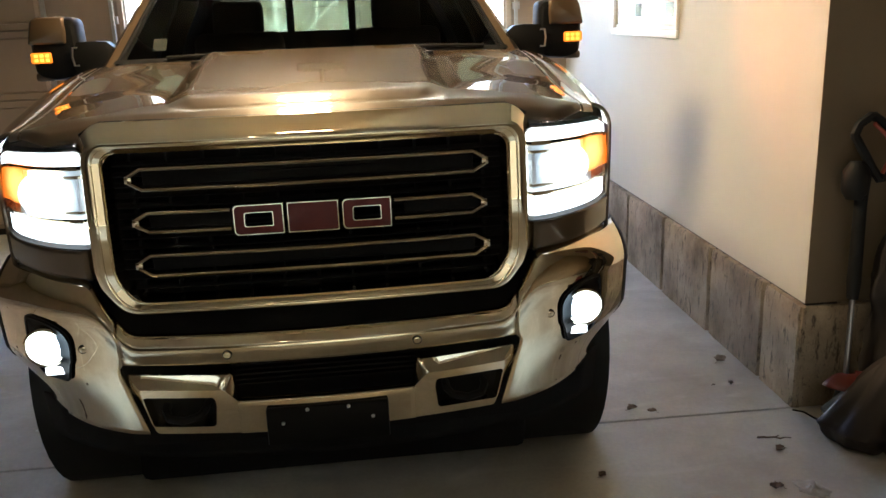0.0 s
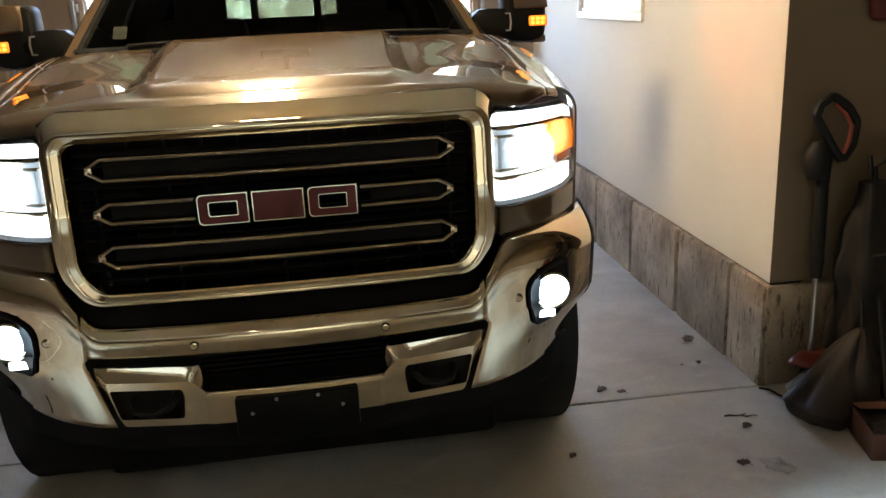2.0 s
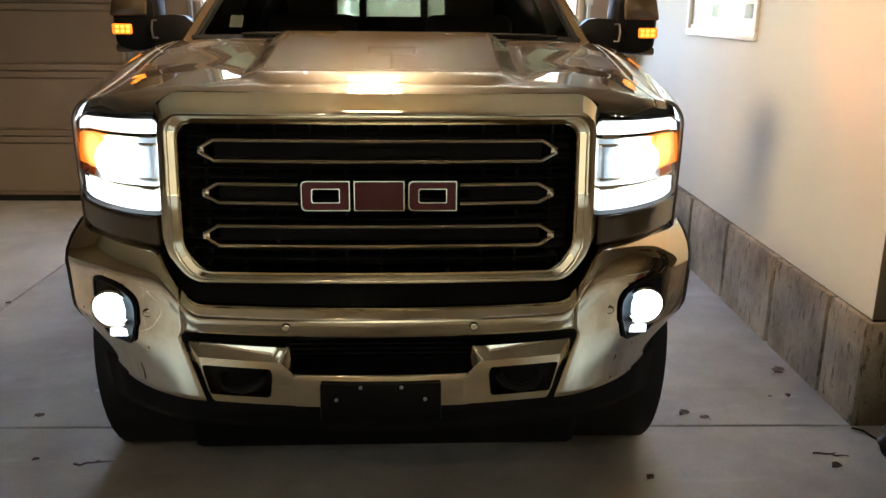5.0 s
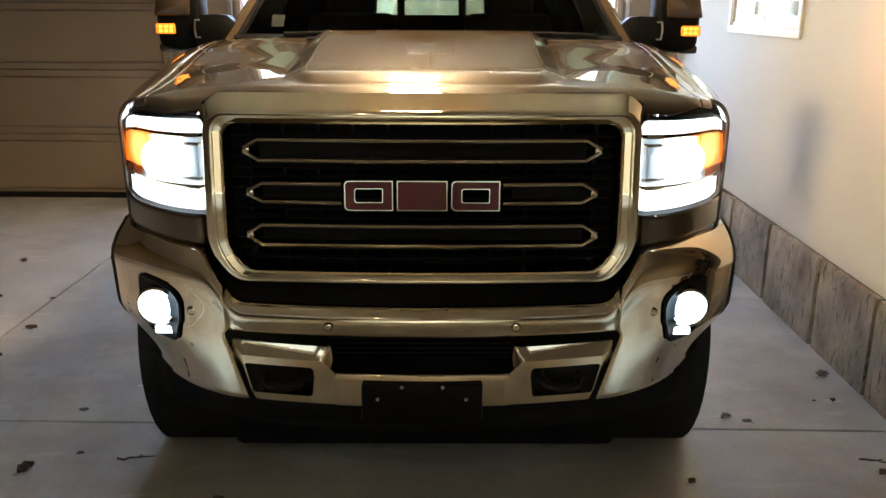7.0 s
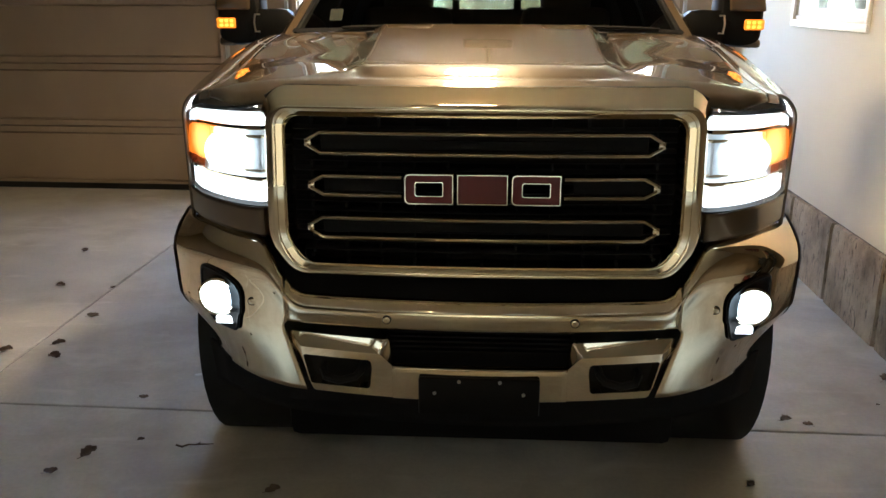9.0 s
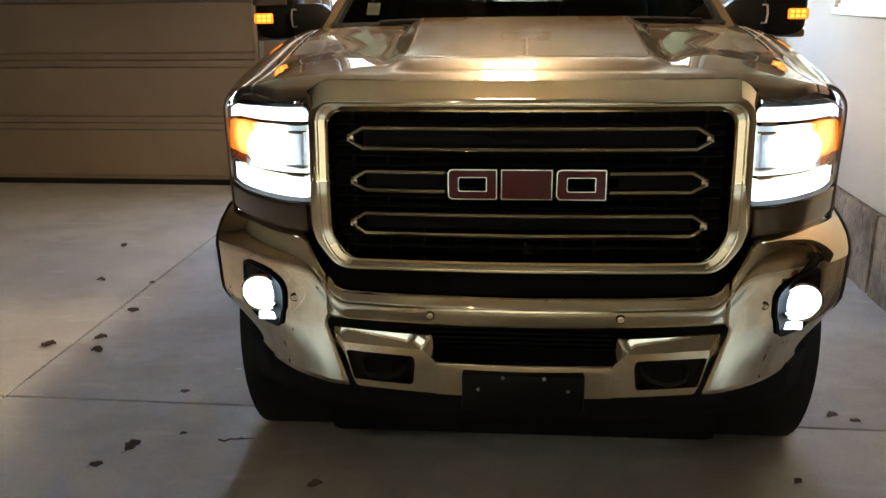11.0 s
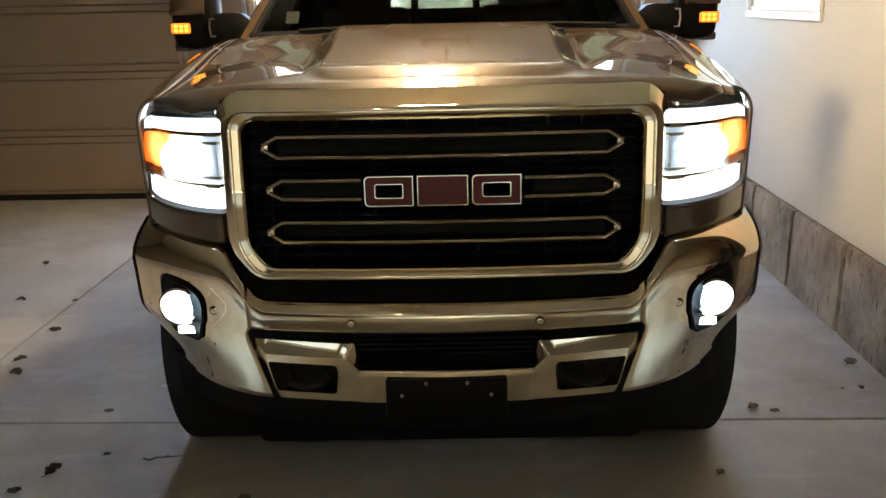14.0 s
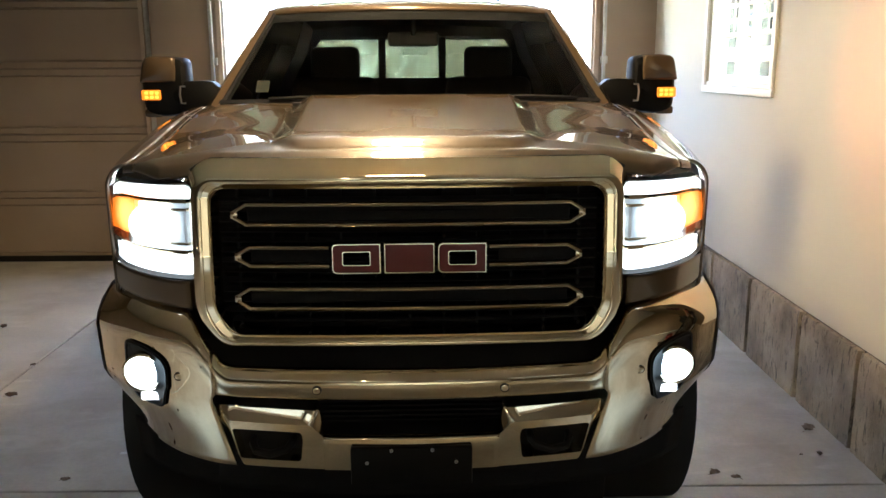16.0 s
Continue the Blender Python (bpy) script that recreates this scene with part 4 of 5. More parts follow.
def bumper_wing(s):
    def inner_x(z):
        return 0.579 + 0.012 * sm(0.716, 0.700, z) - 0.30 * max(0.0, 0.690 - z)

    def f(u, v):
        a = 0.579 + 0.458 * u
        z1 = bump_top(a)
        z0 = 0.488 + 0.045 * u ** 2
        z = z1 + (z0 - z1) * v
        a += (inner_x(z) - 0.579) * (1 - u) ** 2
        tuck = 0.02 * sm(0.55, 1.0, v) * (0.4 + u) + 0.03 * u ** 3 * abs(v - 0.25)
        y = bump_y(a) + bump_prof(v) + max(0.0, nose(a) - 0.02 - bump_y(a)) * sm(0.60, 0.68, a) * max(0.0, 1 - v / 0.26) ** 1.7 + tuck * sm(0.0, 0.25, u)
        x = a - 0.07 * u ** 2 * sm(0.66, 1.0, v)
        return (x, y, z)
    w = thick(part("bumper_wing", flip(sheet(bmesh.new(), f, 40, 30), s), CHROME, truck, "chrome bumper corner"), 0.012)
    # black rear cap of the corner
    def g(u, v):
        a, y, z = f(1, v)
        return (a + 0.006 + 0.012 * u, y + 0.25 * u, z)
    part("bumper_cap", flip(sheet(bmesh.new(), g, 8, 12), s), PAINT, truck)
    # fog lamp in a black bezel
    cx, cz = 0.816, 0.754

    def on(x, z, push):
        u = (x - 0.579) / 0.458
        z1, z0 = bump_top(x), 0.488 + 0.045 * u ** 2
        px, py, pz = f(u, (z1 - z) / (z1 - z0))
        return (px, py + push, pz)
    bc = rounded([(0.728, 0.80, 0.05), (0.80, 0.835, 0.03), (0.895, 0.84, 0.03), (0.905, 0.72, 0.04), (0.865, 0.645, 0.03), (0.755, 0.645, 0.02), (0.735, 0.70, 0.03)], 4)
    c = Vector((0.815, 0.745))
    loops = []
    for k, push in ((1.0, 0.008), (1.0, -0.010), (0.93, -0.013), (0.86, -0.006), (0.6, -0.006), (0.35, -0.006), (0.05, -0.006)):
        loops.append([on(c.x + (p.x - c.x) * k, c[1] + (p[1] - c[1]) * k, push) for p in bc])
    bz = part("fog_bezel", flip(loft(bmesh.new(), loops, cap1=True), s), GLOSS_BLACK, truck, "black fog lamp bezel")
    x, y, z = on(cx, cz, -0.034)
    bm = lathe(bmesh.new(), [(0.064, 0.09), (0.062, 0.0), (0.056, -0.006), (0.050, 0.0)], 32, "y")
    fl = part("fog_lamp", flip(moved(bm, Matrix.Translation((x, y, z))), s), CHROME, bz, "round chrome rimmed fog lamp")
    bm = lathe(bmesh.new(), [(0.050, 0.0), (0.04, -0.008), (0.02, -0.013), (0.001, -0.014)], 32, "y")
    part("fog_lens", flip(moved(bm, Matrix.Translation((x, y, z))), s), FOG, fl, "lit fog lamp lens")
    x2, y2, z2 = on(0.796, 0.678, -0.024)
    part("marker_strip", flip(boxm(x2 - 0.028, x2 + 0.028, y2, y2 + 0.012, z2 - 0.012, z2 + 0.012, bevel=0.003), s), DRL, bz, "small lit strip below the fog lamp")
    # parking sensor in the corner
    x3, y3, z3 = on(0.694, 0.760, -0.0015)
    bm = lathe(bmesh.new(), [(0.0132, 0.02), (0.0132, -0.001), (0.0118, -0.002), (0.0110, 0.003), (0.001, 0.003)], 24, "y")
    sn = part("parking_sensor", flip(moved(bm, Matrix.Translation((x3, y3, z3))), s), GLOSS_BLACK, truck, "round parking sensor")
    bm = lathe(bmesh.new(), [(0.0105, 0.006), (0.0105, -0.002), (0.008, -0.003), (0.001, -0.003)], 24, "y")
    part("sensor_face", flip(moved(bm, Matrix.Translation((x3, y3, z3))), s), CHROME, sn)
    return w


for s in (-1, 1):
    bumper_wing(s)
    # parking sensor
    x = 0.272 * s
    at = Matrix.Translation((x, bump_y(x) - 0.0135, 0.748))
    bm = lathe(bmesh.new(), [(0.0132, 0.02), (0.0132, -0.001), (0.0118, -0.002), (0.0110, 0.003), (0.001, 0.003)], 24, "y")
    sn = part("parking_sensor", moved(bm, at), GLOSS_BLACK, truck, "round parking sensor")
    bm = lathe(bmesh.new(), [(0.0105, 0.006), (0.0105, -0.002), (0.008, -0.003), (0.001, -0.003)], 24, "y")
    part("sensor_face", moved(bm, at), CHROME, sn)

# gap between the grille and bumper
part("grille_shelf", sheet(bmesh.new(), lambda u, v: (-0.64 + 1.28 * u, bump_y(-0.64 + 1.28 * u) + 0.03 + 0.10 * v, 0.775 + 0.075 * v), 24, 4), MATT_BLACK, truck)
part("lower_backing", sheet(bmesh.new(), lambda u, v: (-0.60 + 1.2 * u, 0.06 + wrap(-0.6 + 1.2 * u) * 0.6, 0.42 + 0.33 * v), 12, 4), MATT_BLACK, truck, "black lower intake mesh")
for k in range(6):
    z = 0.615 + 0.016 * k
    part("intake_slat", boxm(-0.28, 0.28, 0.03, 0.055, z - 0.003, z + 0.003), MATT_BLACK, truck, smooth=False)


# lower chrome valance with tow hook frames
def val_y(x, z):
    return bump_y(x) + 0.018 + 0.10 * max(0, 0.62 - z) ** 1.2


def hook_frame(s):
    # broad bevels along the top and the outer side of a flat face with the hook opening
    runs = (2, 8, 2, 4, 8, 3)

    def edge(d, e=0.0):
        return dense([(0.258 + e, 0.600 - d * 0.1, 0.004), (0.272 + d * 0.55 + e, 0.674 - d, 0.010), (0.576 - d, 0.680 - d, 0.012), (0.582 - d, 0.655 - d * 0.4, 0.014), (0.510 - d * 0.1, 0.494 + e, 0.012), (0.258 + e, 0.490 + e, 0.004)], 5, runs)
    ic = dense([(0.324, 0.585, 0.01), (0.328, 0.608, 0.012), (0.529, 0.612, 0.015), (0.530, 0.592, 0.01), (0.512, 0.520, 0.012), (0.332, 0.516, 0.012)], 5, runs)

    def lp(c, push, k=1.0):
        cx, cz = 0.42, 0.56
        return [(cx + (p.x - cx) * k, val_y(p.x, p[1]) + push, cz + (p[1] - cz) * k) for p in c]
    bm = bmesh.new()
    loft(bm, [lp(edge(0.0), 0.055), lp(edge(0.0), 0.008), lp(edge(0.003, 0.001), 0.004), lp(edge(0.038, 0.001), -0.0135), lp(edge(0.042, 0.001), -0.016), lp(ic, -0.016, 1.035), lp(ic, -0.011), lp(ic, 0.075, 0.97)])
    f = part("tow_frame", flip(bm, s), CHROME, truck, "chrome tow hook surround", angle=24)
    part("recess", flip(boxm(0.31, 0.54, 0.055, 0.06, 0.50, 0.62), s), BLACK, f)
    hook = tube(bmesh.new(), [(0.36, 0.06, 0.56), (0.36, 0.005, 0.56), (0.375, -0.012, 0.545), (0.42, -0.018, 0.535), (0.465, -0.005, 0.54), (0.48, 0.03, 0.55), (0.48, 0.06, 0.555)], 0.013, 8)
    part("tow_hook", flip(hook, s), BLACK, f, "black steel tow hook")


for s in (-1, 1):
    hook_frame(s)


def val(u, v):
    x = -0.26 + 0.52 * u
    z = 0.602 - 0.114 * v
    return (x, val_y(x, z) - 0.0175 + 0.02 * max(0, 1 - v / 0.12) ** 2, z)


thick(part("valance_bar", sheet(bmesh.new(), val, 30, 12), CHROME, truck, "chrome lower bumper bar"), 0.012, 0.003)
pb = part("plate_bracket", boxm(-0.180, 0.178, -0.066, -0.042, 0.452, 0.570, bevel=0.006), GLOSS_BLACK, truck, "empty black number plate bracket")
for x, z in ((-0.132, 0.524), (0.130, 0.524), (-0.06, 0.562), (0.06, 0.562)):
    bm = lathe(bmesh.new(), [(0.0055, 0.0), (0.0055, -0.002), (0.004, -0.004), (0.001, -0.004)], 12, "y")
    part("bolt", moved(bm, Matrix.Translation((x, -0.066, z))), STEEL, pb)
thick(part("air_dam", sheet(bmesh.new(), lambda u, v: (-0.92 + 1.84 * u, bump_y(-0.92 + 1.84 * u) * 0.9 + 0.10 + 0.05 * v, 0.50 - 0.17 * v + 0.03 * (2 * u - 1) ** 2), 24, 6), MATT_BLACK, truck, "black plastic air dam"), 0.008)
# chassis and under-body; the unseen low pieces are added to block daylight
# hangs almost to the floor to darken the ground before the bumper
part("nose_light_block", boxm(-0.70, 0.70, 0.42, 1.45, 0.09, 0.42, bevel=0.04), MATT_BLACK, truck, "unseen black block added under the nose to stop daylight")
part("chassis", boxm(-0.55, 0.55, 0.25, 5.9, 0.42, 0.60, bevel=0.02), BLACK, truck)
for y in (0.90, 4.85):
    part("diff_light_block", lathe(bmesh.new(), [(0.001, -0.20), (0.10, -0.16), (0.15, -0.06), (0.15, 0.06), (0.10, 0.16), (0.001, 0.20)], 20, "x") if y > 3 else boxm(-0.20, 0.20, 0.72, 1.05, 0.22, 0.40, bevel=0.05), BLACK, truck).matrix_basis = pose(0, y if y > 3 else 0, 0.41 if y > 3 else 0)
    part("axle_light_block", tube(bmesh.new(), [(-0.85, y, 0.41), (0.85, y, 0.41)], 0.05, 10), BLACK, truck)
part("tank_light_block", boxm(-0.60, -0.10, 2.3, 3.9, 0.24, 0.50, bevel=0.05), BLACK, truck)
part("gearbox_light_block", boxm(-0.05, 0.42, 1.5, 3.0, 0.24, 0.50, bevel=0.06), BLACK, truck)
part("spare_light_block", moved(lathe(bmesh.new(), [(0.001, 0.24), (0.36, 0.24), (0.40, 0.30), (0.40, 0.46), (0.36, 0.50), (0.001, 0.50)], 32, "z"), Matrix.Translation((0, 5.45, 0))), RUBBER, truck)
part("tail_light_block", boxm(-0.80, 0.80, 5.98, 6.06, 0.18, 0.56, bevel=0.02), BLACK, truck)
# unseen side pieces, added to stop daylight between the wheels
for s in (-1, 1):
    part("step_light_block", flip(boxm(0.88, 1.04, 1.50, 3.85, 0.24, 0.36, bevel=0.03), s), BLACK, truck)
    for y in (1.37, 5.33):
        part("flap_light_block", flip(boxm(0.74, 1.03, y, y + 0.012, 0.10, 0.60, bevel=0.004), s), RUBBER, truck)
part("floor_pan", boxm(-0.98, 0.98, 1.35, 5.92, 0.56, 0.62), BLACK, truck)
for s in (-1, 1):
    part("wheel_liner", moved(flip(lathe(bmesh.new(), [(0.50, 0.66), (0.502, 1.0)], 40, "x"), s), Matrix.Translation((0, 0.90, 0.44))), BLACK, truck)


# wheels
def wheel(s, y):
    w = part("wheel", lathe(bmesh.new(), [(0.001, 0.03), (0.08, 0.035), (0.19, 0.02), (0.235, 0.06), (0.25, 0.09), (0.25, -0.11), (0.20, -0.10), (0.19, 0.0), (0.001, 0.0)], 40, "x"), ALLOY, truck, "alloy wheel with black all-terrain tyre")
    w.matrix_basis = pose(0.898 * s, y, 0.413, 0, 0, 0 if s > 0 else 180)
    prof = [(0.25, -0.12), (0.27, -0.135), (0.34, -0.142), (0.385, -0.135), (0.406, -0.118), (0.411, -0.09), (0.413, 0.0), (0.411, 0.09), (0.406, 0.118), (0.385, 0.135), (0.34, 0.142), (0.27, 0.135), (0.25, 0.12)]
    part("tyre", lathe(bmesh.new(), prof, 64, "x"), RUBBER, w, "black rubber tyre")
    tread = bmesh.new()
    for k in range(40):
        for j, (a, b) in enumerate(((-0.118, -0.07), (-0.06, -0.008), (0.008, 0.06), (0.07, 0.118))):
            bx = boxm(a, b, -0.022, 0.022, 0.406, 0.417)
            moved(bx, Matrix.Rotation(2 * math.pi * (k + 0.5 * (j % 2)) / 40, 4, "X"))
            me = bpy.data.meshes.new("t")
            bx.to_mesh(me)
            bx.free()
            tread.from_mesh(me)
            bpy.data.meshes.remove(me)
    part("tread", tread, RUBBER, w, smooth=False)
    for k in range(8):
        a = 2 * math.pi * k / 8
        sp = boxm(0.02, 0.065, -0.028, 0.028, 0.07, 0.235, bevel=0.008)
        part("spoke", moved(sp, Matrix.Rotation(a, 4, "X")), ALLOY, w)
    return w


for s in (-1, 1):
    for y in (0.90, 4.85):
        wheel(s, y)


# cab
def shield_pt(u, v):
    """Windscreen: u across, v from the cowl to the roof."""
    k = 2 * u - 1
    half = 0.868 + (0.708 - 0.868) * v
    x = half * k
    y = 1.36 + 0.15 * k * k * (1 - 0.4 * v) + 0.60 * v + 0.05 * k * k * v
    z = 1.487 + (1.928 - 1.487) * v - 0.028 * k * k * (0.4 - 0.1 * v) + 0.02 * (1 - v)
    return (x, y, z)


gl = part("windscreen", sheet(bmesh.new(), shield_pt, 24, 14), SHIELD, truck, "clear curved windscreen")
gl.visible_shadow = False


def pillar(s):
    bm = bmesh.new()
    loops = []
    for v in np.linspace(-0.04, 1.03, 16):
        x, y, z = shield_pt(1.0, v)
        w = 0.036 + 0.016 * (1 - v)
        loops.append([(x - 0.012, y - 0.004, z + 0.004), (x + w * 0.4, y - 0.008, z + 0.006), (x + w, y + 0.05, z + 0.0), (x + w * 0.9, y + 0.11, z - 0.02), (x, y + 0.08, z - 0.03)])
    loft(bm, loops, cap0=True, cap1=True)
    part("a_pillar", flip(bm, s), PAINT, truck)
    # printed black border of the glass
    fr = sheet(bmesh.new(), lambda u, v: tuple(Vector(shield_pt(0.972 + 0.028 * u, v)) + Vector((0, 0.005, -0.003))), 4, 14)
    part("glass_border", flip(fr, s), MATT_BLACK, truck)
    # rubber edge of the glass
    ed = tube(bmesh.new(), [(x - 0.02, y - 0.001, z) for x, y, z in (shield_pt(1.0, v) for v in np.linspace(0, 1, 12))], 0.010, 6)
    part("glass_seal", flip(ed, s), MATT_BLACK, truck)
    # rear pillars, roof rail and door frames
    for y0, y1, wd in ((2.56, 2.66, 0.05), (3.30, 3.95, 0.06)):
        bm = bmesh.new()
        loft(bm, [[(xx - wd, y0, zz), (xx, y0, zz), (xx, y1, zz), (xx - wd, y1, zz)] for xx, zz in ((0.955, 1.44), (0.905, 1.58), (0.82, 1.74), (0.76, 1.94))])
        part("pillar", flip(bm, s), MATT_BLACK, truck)
    bm = bmesh.new()
    sheet(bm, lambda u, v: (0.905 - 0.16 * v - 0.02 * v * v + 0.02 * math.sin(math.pi * v), 1.72 + (3.5 - 1.72) * u + 0.60 * v * (1 - u), 1.46 + 0.46 * v), 12, 8)
    rail = sheet(bmesh.new(), lambda u, v: (0.772 - 0.045 * v, 2.12 + 1.78 * u, 1.79 + 0.14 * v), 12, 3)
    thick(part("roof_rail", flip(rail, s), MATT_BLACK, truck), 0.02)
    sg = part("side_glass", flip(bm, s), SIDE_GLASS, truck, "tinted side glass")
    sg.visible_shadow = False


for s in (-1, 1):
    pillar(s)


def roof_pt(u, v):
    k = 2 * u - 1
    x0, y0, z0 = shield_pt(u, 1.0)
    half = 0.728 + 0.03 * sm(0, 0.3, v)
    y = (y0 + 0.002) + (3.9 - y0) * v
    return (half * k * (1 + 0.02 * v), y, 1.931 + 0.012 * sm(0, 0.02, v) + 0.045 * sm(-0.06, 0.13, v) + 0.032 * sm(0, 0.40, v) - 0.010 * k * k - 0.012 * abs(k) ** 6 - 0.02 * sm(0, 0.3, v) * k * k - 0.03 * sm(0.8, 1, v))


thick(part("roof", sheet(bmesh.new(), roof_pt, 30, 30), PAINT, truck, "champagne painted cab roof"), 0.02)
bm = bmesh.new()
box(bm, 0.47, 0.53, 2.55, 2.75, 1.965, 1.985, bevel=0.005)
loft(bm, [[(0.5 + 0.022 * math.cos(a) * (1 - k * 0.7), 2.65 + (0.085 - 0.05 * k) * math.sin(a) + 0.03 * k, 1.98 + 0.06 * k) for a in np.linspace(0, 2 * math.pi, 12, endpoint=False)] for k in (0, 0.5, 1)], cap1=True)
part("roof_antenna", bm, BLACK, truck, "small black roof antenna fin")

# back of the cab with a sliding window
bm = bmesh.new()
for a in ((-0.97, 0.97, 3.90, 3.95, 0.62, 1.572), (-0.78, 0.78, 3.90, 3.95, 1.862, 1.985)):
    box(bm, *a)
for k in (-1, 1):
    loft(bm, [[(0.70 * k, y, 1.555), (0.925 * k, y, 1.555), (0.82 * k, y, 1.80), (0.78 * k, y, 1.92), (0.64 * k, y, 1.92), (0.66 * k, y, 1.84), (0.69 * k, y, 1.80)] for y in (3.901, 3.949)], cap0=True, cap1=True)
part("cab_back", bm, MATT_BLACK, truck, smooth=False)
rg = part("rear_glass", boxm(-0.70, 0.70, 3.918, 3.924, 1.556, 1.861), PRIVACY, truck, "tinted sliding rear window", smooth=False)
rg.visible_shadow = False
for x in (-0.222, 0.212):
    part("slider_frame", boxm(x - 0.026, x + 0.026, 3.90, 3.917, 1.556, 1.861, bevel=0.003), BLACK, truck)
for k in range(2):
    z = (1.556, 1.843)[k]
    part("slider_track", boxm(-0.69, 0.69, 3.902, 3.916, z, z + 0.018, bevel=0.003), MATT_BLACK, truck)


# cabin
def seat(x, y, name, w=0.50, z=1.0):
    st = part(name, boxm(x - w / 2, x + w / 2, y - 0.45, y + 0.08, z - 0.2, z, bevel=0.05, seg=3), CLOTH, truck, "dark leather seat with headrest")
    bm = boxm(x - w / 2 + 0.01, x + w / 2 - 0.01, -0.07, 0.07, 0, 0.67, bevel=0.05, seg=3)
    part("backrest", moved(bm, Matrix.Translation((0, y + 0.02, z - 0.06)) @ Matrix.Rotation(radians(-12), 4, "X")), CLOTH, st)
    bm = boxm(x - 0.135, x + 0.135, -0.05, 0.05, 0, 0.19, bevel=0.035, seg=3)
    part("headrest", moved(bm, Matrix.Translation((0, y + 0.16, z + 0.575)) @ Matrix.Rotation(radians(-6), 4, "X")), CLOTH, st)
    for dx in (-0.06, 0.06):
        part("headrest_post", tube(bmesh.new(), [(x + dx, y + 0.15, z + 0.52), (x + dx, y + 0.16, z + 0.60)], 0.007, 6), STEEL, st)
    return st


for x in (-0.43, 0.43):
    seat(x, 2.35, "front_seat")
for x in (-0.45, 0.45):
    seat(x, 3.42, "rear_seat", 0.62, 0.80)
thick(part("dashboard", sheet(bmesh.new(), lambda u, v: (-0.86 + 1.72 * u, 1.42 + 0.16 * (2 * u - 1) ** 2 * (1 - v) + 0.45 * v, 1.475 - 0.02 * v - 0.25 * max(0, v - 0.8) / 0.2 + 0.03 * math.exp(-((u - 0.75) / 0.09) ** 2) * sm(0.3, 0.8, v)), 40, 14), CLOTH, truck, "dark padded dashboard"), 0.02)
sw = tube(bmesh.new(), [(0.43 + 0.19 * math.cos(a), 1.92 + 0.06 * math.sin(a), 1.28 + 0.175 * math.sin(a)) for a in np.linspace(0, 2 * math.pi, 28, endpoint=False)], 0.016, 8, closed=True)
part("steering_wheel", sw, CLOTH, truck)
bm = boxm(-0.125, 0.125, -0.015, 0.02, -0.035, 0.035, bevel=0.014, seg=3)
mr = part("rear_view_mirror", moved(bm, Matrix.Translation((0.012, 1.98, 1.790))), MATT_BLACK, truck, "black rear-view mirror")
part("mirror_stem", tube(bmesh.new(), [(0.012, 1.97, 1.81), (0.012, 1.93, 1.89)], 0.012, 8), BLACK, mr)
part("headliner", sheet(bmesh.new(), lambda u, v: (roof_pt(u, v)[0] * 0.97, roof_pt(u, v)[1] + 0.02, roof_pt(u, v)[2] - 0.045), 12, 8), CLOTH, truck)
bm = sheet(bmesh.new(), lambda u, v: tuple(Vector(shield_pt(u, 0.90 + 0.10 * v)) + Vector((0, 0.006, -0.004))), 20, 3)
part("shade_band", bm, MATT_BLACK, truck, "dark band along the windscreen top")
bm = sheet(bmesh.new(), lambda u, v: tuple(Vector(shield_pt(u, 0.0 + 0.035 * v)) + Vector((0, -0.004, 0.004))), 20, 3)
part("cowl_band", bm, MATT_BLACK, truck)
bm = boxm(-0.028, 0.028, -0.002, 0.002, -0.04, 0.04)
part("inspection_sticker", moved(bm, Matrix.Translation(Vector(shield_pt(0.10, 0.17)) + Vector((0, 0.015, 0))) @ Matrix.Rotation(radians(-52), 4, "X")), STICKER, truck, "pale sticker inside the windscreen")
for x0, x1 in ((-0.62, 0.02), (0.10, 0.74)):
    pts = []
    for k in np.linspace(0, 1, 8):
        u = ((x0 + (x1 - x0) * k) / 0.86 + 1) / 2
        p = Vector(shield_pt(u, 0.02 + 0.012 * math.sin(math.pi * k)))
        pts.append(p + Vector((0, -0.012, 0.012)))
    part("wiper", tube(bmesh.new(), pts, 0.008, 6), BLACK, truck, "black wiper blade at rest")
part("cowl", sheet(bmesh.new(), lambda u, v: (-0.9 + 1.8 * u, 1.34 + 0.13 * (2 * u - 1) ** 2 + 0.06 * v, 1.485 - 0.02 * (2 * u - 1) ** 2), 20, 2), BLACK, truck)

# bed, tailgate, rear bumper
part("bed_floor", boxm(-0.80, 0.80, 4.0, 5.9, 0.88, 0.92), BLACK, truck)
part("bed_front", boxm(-0.97, 0.97, 4.0, 4.04, 0.9, 1.46, bevel=0.006), PAINT, truck)
part("tailgate", boxm(-0.83, 0.83, 5.88, 5.95, 0.88, 1.47, bevel=0.012), PAINT, truck)
part("rear_bumper", boxm(-1.0, 1.0, 5.97, 6.12, 0.55, 0.74, bevel=0.03, seg=3), CHROME, truck)
for s in (-1, 1):
    part("bed_rail", flip(boxm(0.80, 0.99, 4.0, 5.95, 1.465, 1.485, bevel=0.008), s), BLACK, truck)
    part("tail_lamp", flip(boxm(0.84, 1.01, 5.90, 5.96, 0.95, 1.42, bevel=0.01), s), RED_PLASTIC, truck, "red tail lamp")


